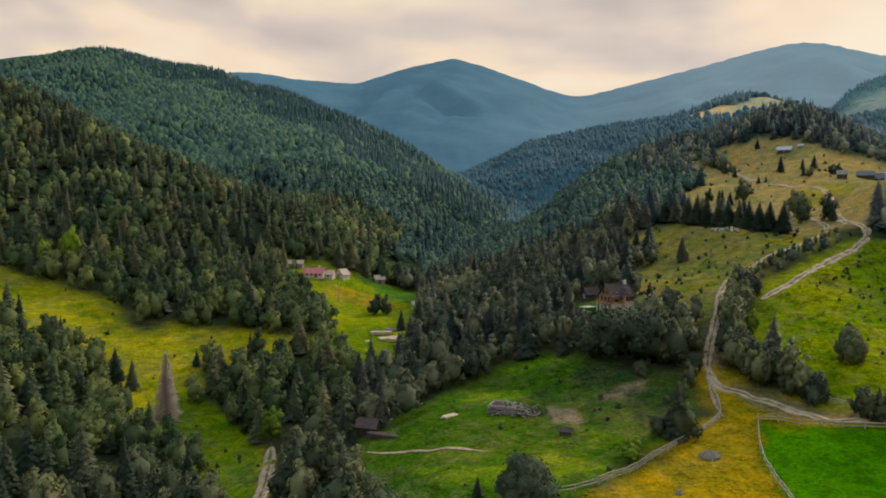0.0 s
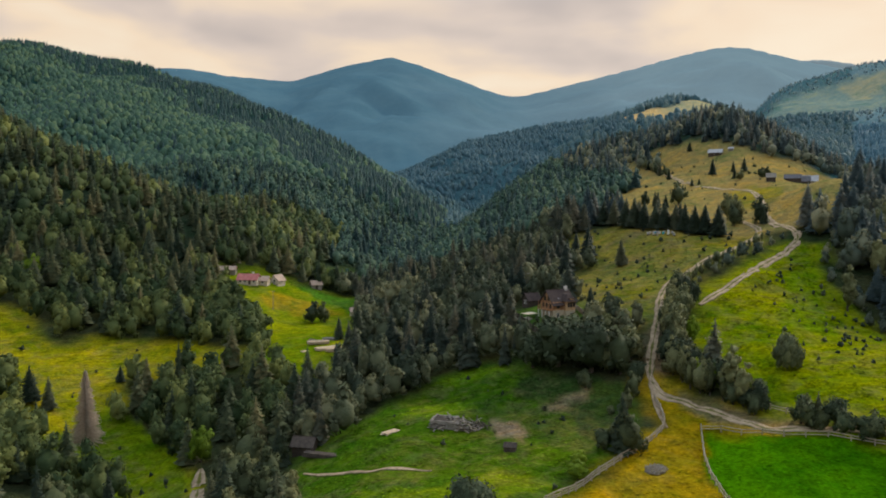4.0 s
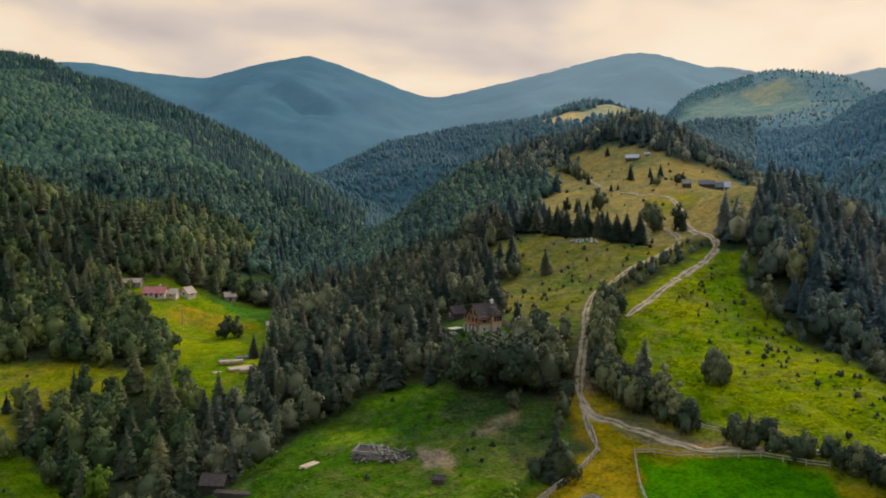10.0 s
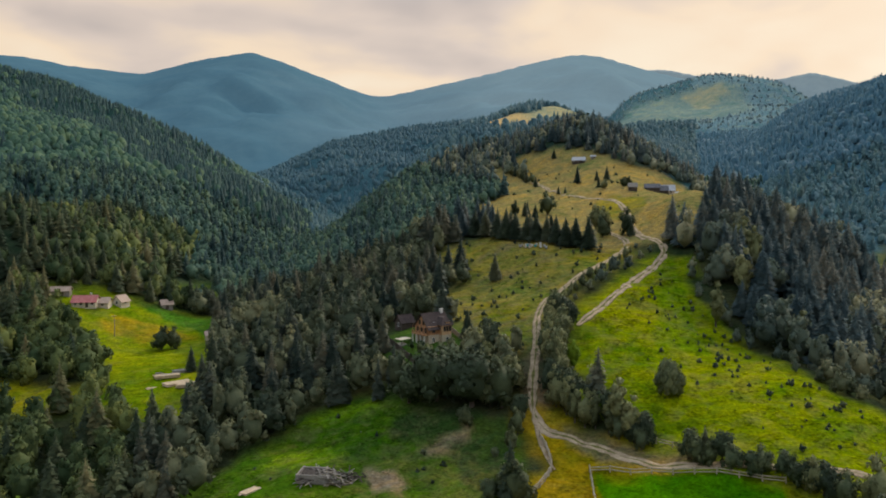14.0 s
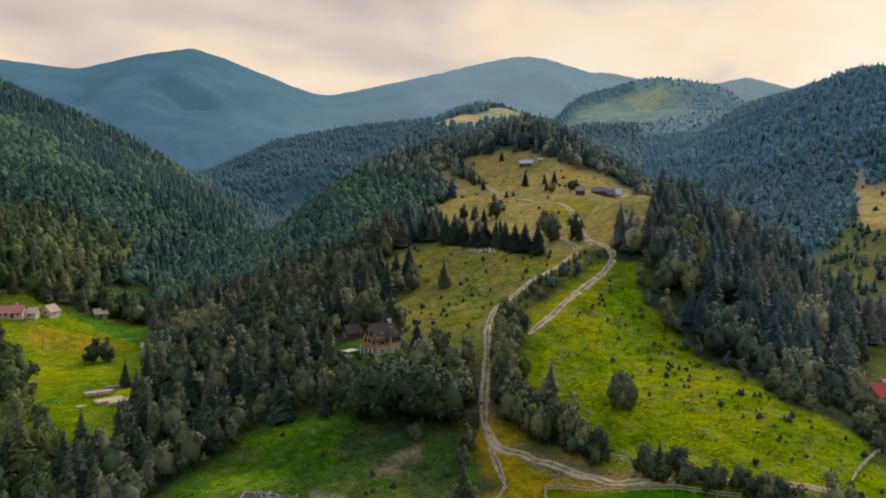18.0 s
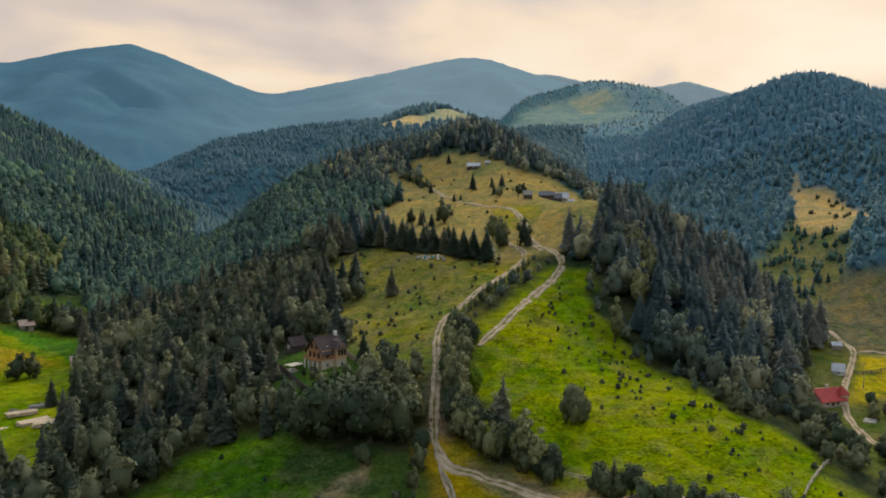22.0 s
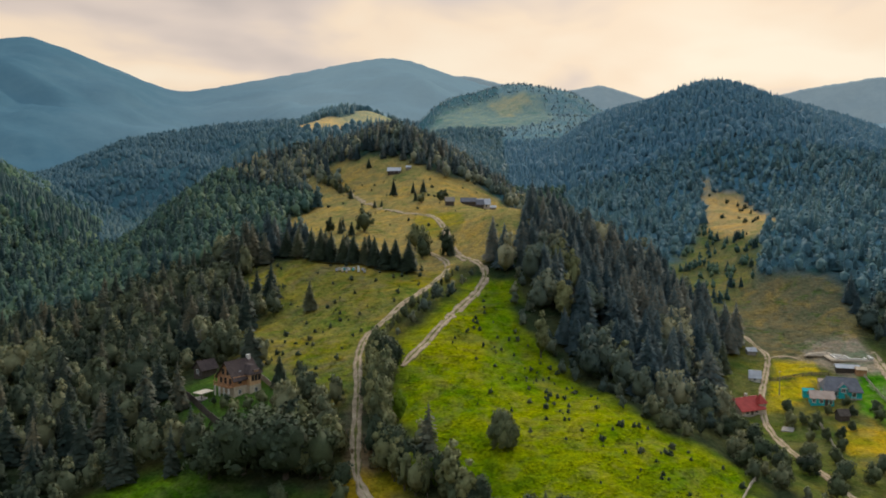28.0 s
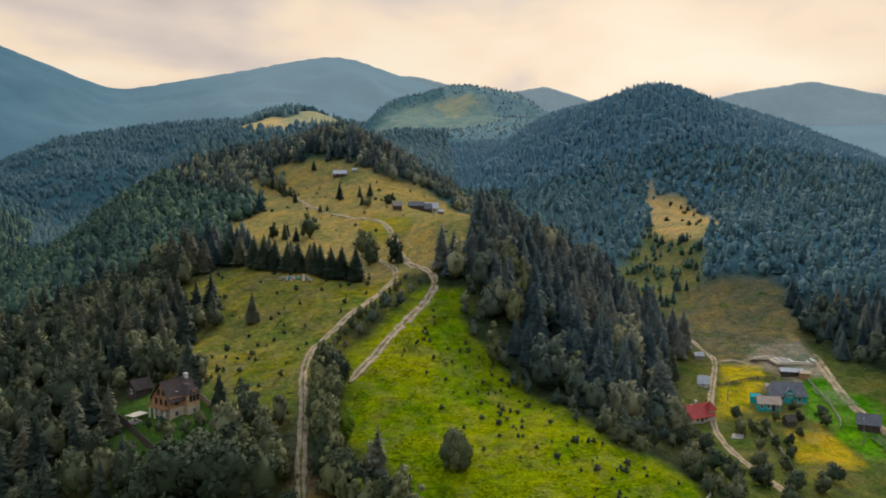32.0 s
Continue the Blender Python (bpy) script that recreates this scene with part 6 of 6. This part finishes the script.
def ruin(x, y, turn):
    """The fallen log building: a heap of grey beams and sagging boards."""
    base = thing("collapsed_barn", "collapsed barn of grey logs and broken boards", "ruin", x, y, turn, 0.0)
    rng = np.random.default_rng(14)
    for k in range(5):
        part("wall_log", block(-4.6, -2.0 + 0.02 * k, 0.3 * k - 0.2, 4.2 - 0.7 * k, -1.7 + 0.02 * k, 0.3 * k + 0.08), GREY_WOOD, base)
        part("wall_log", block(-4.6, 1.8, 0.3 * k - 0.2, 3.6 - 0.9 * k, 2.1, 0.3 * k + 0.08), GREY_WOOD, base)
        part("wall_log", block(-4.7, -2.2, 0.3 * k - 0.1, -4.4, 2.2, 0.3 * k + 0.18), GREY_WOOD, base)
    for k in range(96):
        c = np.array((rng.uniform(-4.4, 4.8), rng.uniform(-2.2, 2.2), 0.0))
        c[2] = max(0.15, 1.9 - abs(c[0]) * 0.22 - abs(c[1]) * 0.45) * rng.uniform(0.35, 1.0)
        bm = block(-rng.uniform(0.8, 2.3), -0.09, -0.06, rng.uniform(0.8, 2.3), 0.09, 0.06, 0.02)
        bmesh.ops.transform(bm, matrix=pose(*c, 0, rng.normal(0, 20), rng.uniform(0, 180)), verts=bm.verts)
        part("beam", bm, (DARK_WOOD, GREY_WOOD, FENCE_WOOD)[k % 3], base)
    v = [(-4.2, -1.9, 0.6), (-1.6, -2.2, 0.4), (-1.9, 0.1, 1.3), (-3.9, 0.0, 1.5), (-4.2, -1.9, 0.7), (-1.6, -2.2, 0.5), (-1.9, 0.1, 1.4), (-3.9, 0.0, 1.6)]
    part("fallen_roof", (v, [], [(3, 2, 1, 0), (4, 5, 6, 7), (0, 1, 5, 4), (1, 2, 6, 5), (2, 3, 7, 6), (3, 0, 4, 7)]), DARK_WOOD, base, "sagging dark roof boards")
    for k in range(26):
        bm = block(-0.5, -0.07, -0.05, 0.5, 0.07, 0.05, 0)
        bmesh.ops.transform(bm, matrix=pose(rng.uniform(4, 6.4), rng.uniform(-1.4, 1.4), rng.uniform(0.1, 0.8), 0, rng.normal(0, 30), rng.uniform(0, 180)), verts=bm.verts)
        part("splinter", bm, DARK_WOOD, base)


ruin(14, 139.8, -22)
house("broken_shelter", "small dark broken shelter with a white panel", 21.8, 126.2, -20, 2.0, 1.5, 0.8, 1.3, DARK_WOOD, DARK_WOOD, over=0.15, doors=(("y-", 0.5, 0.5, 0.8),), category="shed", sink=0.1)
house("hay_shed", "old dark wooden shed at the edge of the trees", -15, 144.5, -15, 4, 3, 2.0, 3.2, DARK_WOOD, DARK_WOOD, doors=(("y-", 0, 1, 1.7),), category="shed")


def heap(name, label, x, y, wide, deep, tall, mat, seed, category, bits=150):
    """A loose heap of brush or stone: an uneven mound strewn with sticks or lumps."""
    base = thing(name, label, category, x, y, seed * 40, 0.05)
    rng = np.random.default_rng(seed)
    bm = bmesh.new()
    bmesh.ops.create_icosphere(bm, subdivisions=3, radius=1)
    for q in bm.verts:
        k = 1 + 0.18 * noise.noise(q.co * 2.2 + Vector((seed, 0, 0)))
        q.co = Vector((q.co.x * wide / 2 * k, q.co.y * deep / 2 * k, max(-0.1, q.co.z) * tall * k))
    part("mound", bm, mat, base)
    bm = bmesh.new()
    for _ in range(bits):
        a, r = rng.uniform(0, 6.28), math.sqrt(rng.uniform(0, 1))
        c = (r * wide / 2 * math.cos(a), r * deep / 2 * math.sin(a), tall * math.sqrt(max(0.02, 1 - r * r)) + 0.03)
        bmesh.ops.create_cube(bm, size=1, matrix=pose(*c, rng.normal(0, 20), rng.normal(0, 20), rng.uniform(0, 180)) @ Matrix.Diagonal((rng.uniform(0.3, 1.0), 0.06, 0.06, 1)))
    part("brushwood", bm, GREY_WOOD, base)
    return base


heap("brush_heap", "low round heap of cut brush on the yellow field", 41.8, 111.6, 4.2, 3.0, 0.55, DARK_HAY, 1, "brush")
heap("brush_heap", "small dark heap of brush on the yellow field", 33.5, 100.6, 1.4, 1.0, 0.4, DARK_HAY, 2, "brush", 40)
heap("brush_heap", "small dark heap beside the meadow stream", -20.5, 219, 3.2, 2.2, 0.9, DARK_HAY, 3, "brush", 60)

# upper farms
house("mountain_farmhouse", "low wooden farmhouse with pale grey roof", 198, 424, -32, 7.5, 4.6, 2.0, 3.8, DARK_WOOD, PALE_ROOF, windows=(("y-", -3, 1, 0.9, 1), ("y-", 0, 1, 0.9, 1), ("y-", 3, 1, 0.9, 1)), doors=(("y-", 1.6, 0.9, 1.9),), frame_mat=WHITE)
house("woodshed", "tiny pale shed beside the mountain farmhouse", 206.5, 422, -32, 2.6, 2, 1.7, 2.4, GREY_WOOD, PALE_ROOF, category="shed")
house("hay_barn", "small dark log barn with shingle roof", 178, 325.5, -25, 3.8, 3.4, 2.2, 3.8, DARK_WOOD, GREY_WOOD, doors=(("y-", 0, 1.1, 1.8),), category="barn")
house("long_barn", "long dark barn on the crest of the meadow", 193.5, 334, -30, 7, 4, 2.2, 3.8, DARK_WOOD, GREY_ROOF, doors=(("y-", 0, 1.4, 1.8),), category="barn")
house("log_barn", "dark log barn with steep grey roof", 198.5, 332.4, -25, 4.4, 3.8, 2.4, 4.4, DARK_WOOD, GREY_ROOF, category="barn")
house("crest_house", "house with pale metal roof on the meadow crest", 203, 335.5, -30, 6.5, 4.6, 2.6, 5.0, CREAM, PALE_ROOF, windows=(("y-", -1.5, 1, 0.8, 1), ("y-", 1.5, 1, 0.8, 1)))
house("crest_shed", "low shed with pale roof beside the crest house", 209, 337, -30, 4, 2.6, 1.8, 2.6, GREY_WOOD, PALE_ROOF, category="shed")


def hive(x, y, turn, paint, group):
    base = thing("beehive", "small painted beehive standing in the grass", "beehive", x, y, turn, 0.05, group)
    part("box", block(-0.32, -0.32, 0.2, 0.32, 0.32, 0.95), paint, base)
    part("lid", block(-0.37, -0.37, 0.95, 0.37, 0.37, 1.06), PALE_ROOF, base)
    for u in (-0.25, 0.25):
        part("foot", block(u - 0.05, -0.25, -0.05, u + 0.05, 0.25, 0.2), DARK_WOOD, base)


_rng = random.Random(3)
for _k in range(16):
    hive(95.0 + _k * 0.32 + _rng.uniform(-0.8, 0.8), 256.5 - _k * 0.66 + _rng.uniform(-3.4, 3.0), _rng.uniform(0, 90), _rng.choice((WHITE, WHITE, TURQUOISE, CREAM, PALE_ROOF)), "beehives on the slope")

# the village in the side valley
house("red_roofed_house", "cream house with red metal roof", 165.6, 155.6, -8, 7.0, 5.4, 2.2, 4.3, CREAM, RED_ROOF, 0.7, windows=(("x+", -1.0, 0.8, 0.8, 0.9), ("y-", -1.6, 0.8, 0.9, 1.0), ("y-", 1.4, 0.8, 0.9, 1.0)), doors=(("y-", 0, 0.9, 1.9),), chimney=(0.8, 0.5, 5.1, 0.25), plinth=STONE)


def turret(x, y, turn):
    base = thing("house_turret", "square porch turret with pointed red roof", "porch", x, y, turn, 0.2)
    part("wall", block(-1.0, -1.0, -0.4, 1.0, 1.0, 2.8), CREAM, base)
    part("roof", ([(-1.4, -1.4, 2.7), (1.4, -1.4, 2.7), (1.4, 1.4, 2.7), (-1.4, 1.4, 2.7), (0, 0, 5.0)], [], [(0, 1, 4), (1, 2, 4), (2, 3, 4), (3, 0, 4), (3, 2, 1, 0)]), RED_ROOF, base)
    window(base, "y-", 0, 1.3, 0.7, 0.9, WHITE, 1.0)


turret(168.9, 153.5, -8)
house("white_house", "small white house with steep grey gable roof", 189.8, 170.6, -52, 3.0, 2.6, 1.6, 3.2, WHITE, PALE_ROOF, 0.35, windows=(("x-", 0, 0.7, 0.7, 0.8), ("y-", 0, 0.7, 0.7, 0.8)))
house("lean_shed", "pale plank shed behind the white house", 192.6, 172.4, -52, 2.4, 2.2, 1.6, 2.4, FRESH_WOOD, RUST_ROOF, 0.3, category="shed")
house("shack", "small grey shack with white roof by the wood", 211.5, 188.4, -30, 2.8, 2.0, 1.5, 2.3, GREY_WOOD, PALE_ROOF, 0.3, category="shed")
house("turquoise_cottage", "turquoise cottage with grey hipped roof", 194.8, 148.0, -49, 8.8, 6.4, 2.5, 5.1, TURQUOISE, GREY_ROOF, 0.5, hip=1.2, windows=(("y-", -3.2, 0.9, 0.8, 1.0), ("y-", -1.7, 0.9, 0.8, 1.0), ("y-", 2.6, 0.9, 0.8, 1.0), ("x+", 0, 0.9, 0.8, 1.0)), doors=(("y-", 0.4, 0.9, 1.9),), plinth=STONE)


def porch(x, y, turn):
    base = thing("cottage_porch", "turquoise gabled porch with white trim, standing for a dormer", "porch", x, y, turn, 0.2)
    part("wall", gable_walls(2.4, 2.2, -0.3, 3.0, 4.1), TURQUOISE, base)
    for side in (-1, 1):
        part("roof", roof_slope(2.4, 2.2, 3.0, 4.1, side, 0.3, 0.1), GREY_ROOF, base)
    window(base, "x-", 0, 1.9, 0.9, 0.9, WHITE, 1.2)
    part("trim", block(-1.26, -1.2, 2.95, -1.2, 1.2, 3.07), WHITE, base, "white painted trim")


# porch added at the front wall in place of the gabled roof dormer
porch(193.0, 146.4, 41)
house("turquoise_annex", "low turquoise annex with faded tan roof", 184.9, 147.2, -49, 5.4, 3.8, 2.1, 3.4, TURQUOISE, RUST_ROOF, 0.4, windows=(("y-", -1.9, 0.8, 0.7, 0.9), ("y-", -0.2, 0.8, 0.7, 0.9), ("y-", 2.0, 0.8, 0.7, 0.9)), doors=(("y-", 1.0, 0.8, 1.8),))
house("turquoise_shed", "small bright turquoise shed", 187.6, 152.6, -49, 2.6, 2.2, 2.0, 2.5, TURQUOISE, TURQUOISE, 0.2, category="shed")
house("yellow_shed", "narrow pale plank shed beside the cottage", 196.6, 154.6, -49, 1.6, 2.2, 2.4, 2.9, FRESH_WOOD, RUST_ROOF, 0.2, category="shed")
house("long_shed", "long open shed with pale roof", 217, 159.6, -49, 6.0, 2.8, 1.8, 2.4, DARK_WOOD, PALE_ROOF, 0.4, doors=(("y-", -1.5, 1.2, 1.6), ("y-", 1.2, 1.2, 1.6)), category="shed")
house("brick_shed", "brown shed with pale sloping roof", 216.4, 155.2, -49, 2.6, 2.6, 2.1, 2.6, LOGS, FRESH_WOOD, 0.3, category="shed")
house("orchard_hut", "little dark wooden hut in the orchard", 176.8, 136.6, -30, 2.4, 2.2, 1.7, 2.8, DARK_WOOD, DARK_WOOD, 0.3, category="shed")
house("side_barn", "grey wooden barn with dull metal roof", 189.4, 124.2, -62, 4.6, 3.6, 2.2, 4.0, DARK_WOOD, GREY_ROOF, 0.4, doors=(("x+", 0, 1.2, 1.7),), category="barn")


def foundation(x, y, turn):
    base = thing("building_site", "pale foundation walls on levelled gravel ground", "foundation", x, y, turn, 0.1)
    part("gravel_bed", block(-6.2, -4.2, -0.8, 6.2, 4.2, 0.10, 0.3), SOIL, base)
    for a, b, c, d in ((-4.5, -3, 4.5, -2.6), (-4.5, 2.6, 4.5, 3), (-4.5, -2.6, -4.1, 2.6), (4.1, -2.6, 4.5, 2.6), (-0.6, -2.6, -0.2, 2.6), (-4.1, 0.2, -0.6, 0.6)):
        part("footing", block(a, b, 0.08, c, d, 0.5), CHIMNEY, base)
    for k in range(4):
        part("block_stack", block(5.2 + 0.2 * k, -3 + k * 1.5, 0.2, 6.2 + 0.1 * k, -2 + k * 1.5, 0.9), CHIMNEY, base)


foundation(228.2, 166, -40)
heap("gravel_mound", "long heap of dug pale gravel at the building site", 226.9, 174, 12, 4, 1.0, SOIL, 4, "gravel", 40)


def pole(x, y, tall, group="power poles"):
    base = thing("power_pole", "grey wooden power pole with crossarm", "pole", x, y, 20, 0.3, group)
    part("mast", stem_part(tall), GREY_WOOD, base)
    part("crossarm", block(-0.7, -0.06, tall - 0.5, 0.7, 0.06, tall - 0.38), GREY_WOOD, base)
    for u in (-0.6, 0, 0.6):
        part("insulator", block(u - 0.05, -0.05, tall - 0.38, u + 0.05, 0.05, tall - 0.2), WHITE, base)


def stem_part(tall):
    v, f = stem_shape(tall, 0.14, 8, 2)
    return [tuple(q) for q in v], [], [tuple(int(i) for i in q) for q in f]


for _x, _y in ((178.4, 120.1), (-8, 152), (45, 226), (183, 158), (-38, 262)):
    pole(_x, _y, 7)


def crop_rows(x, y, turn, l, w, rows):
    """Leafy rows of the vegetable plot."""
    base = thing("vegetable_plot", "green leafy vegetable rows beside the cottage", "crops", x, y, turn, 0.0)
    rng = np.random.default_rng(8)
    for k in range(rows):
        pts = np.c_[rng.uniform(-l / 2, l / 2, 46), np.full(46, -w / 2 + (k + 0.5) * w / rows) + rng.normal(0, 0.12, 46), rng.uniform(0.1, 0.5, 46)]
        v = np.concatenate([[p + (-0.28, 0, 0), p + (0, 0.28, 0.1), p + (0.28, 0, 0.02), p + (0, -0.28, 0.12)] for p in pts])
        ob = new("row", mesh_from("row", v, np.arange(len(v)).reshape(-1, 4), CROP_LEAVES))
        ob.parent = base


CROP_LEAVES = foliage("vegetable_leaves", (0.05, 0.11, 0.02), (0.09, 0.18, 0.035), (0.16, 0.26, 0.06), False)
crop_rows(206, 141, 43, 18, 8, 11)
crop_rows(183, 117, 43, 12, 5, 7)
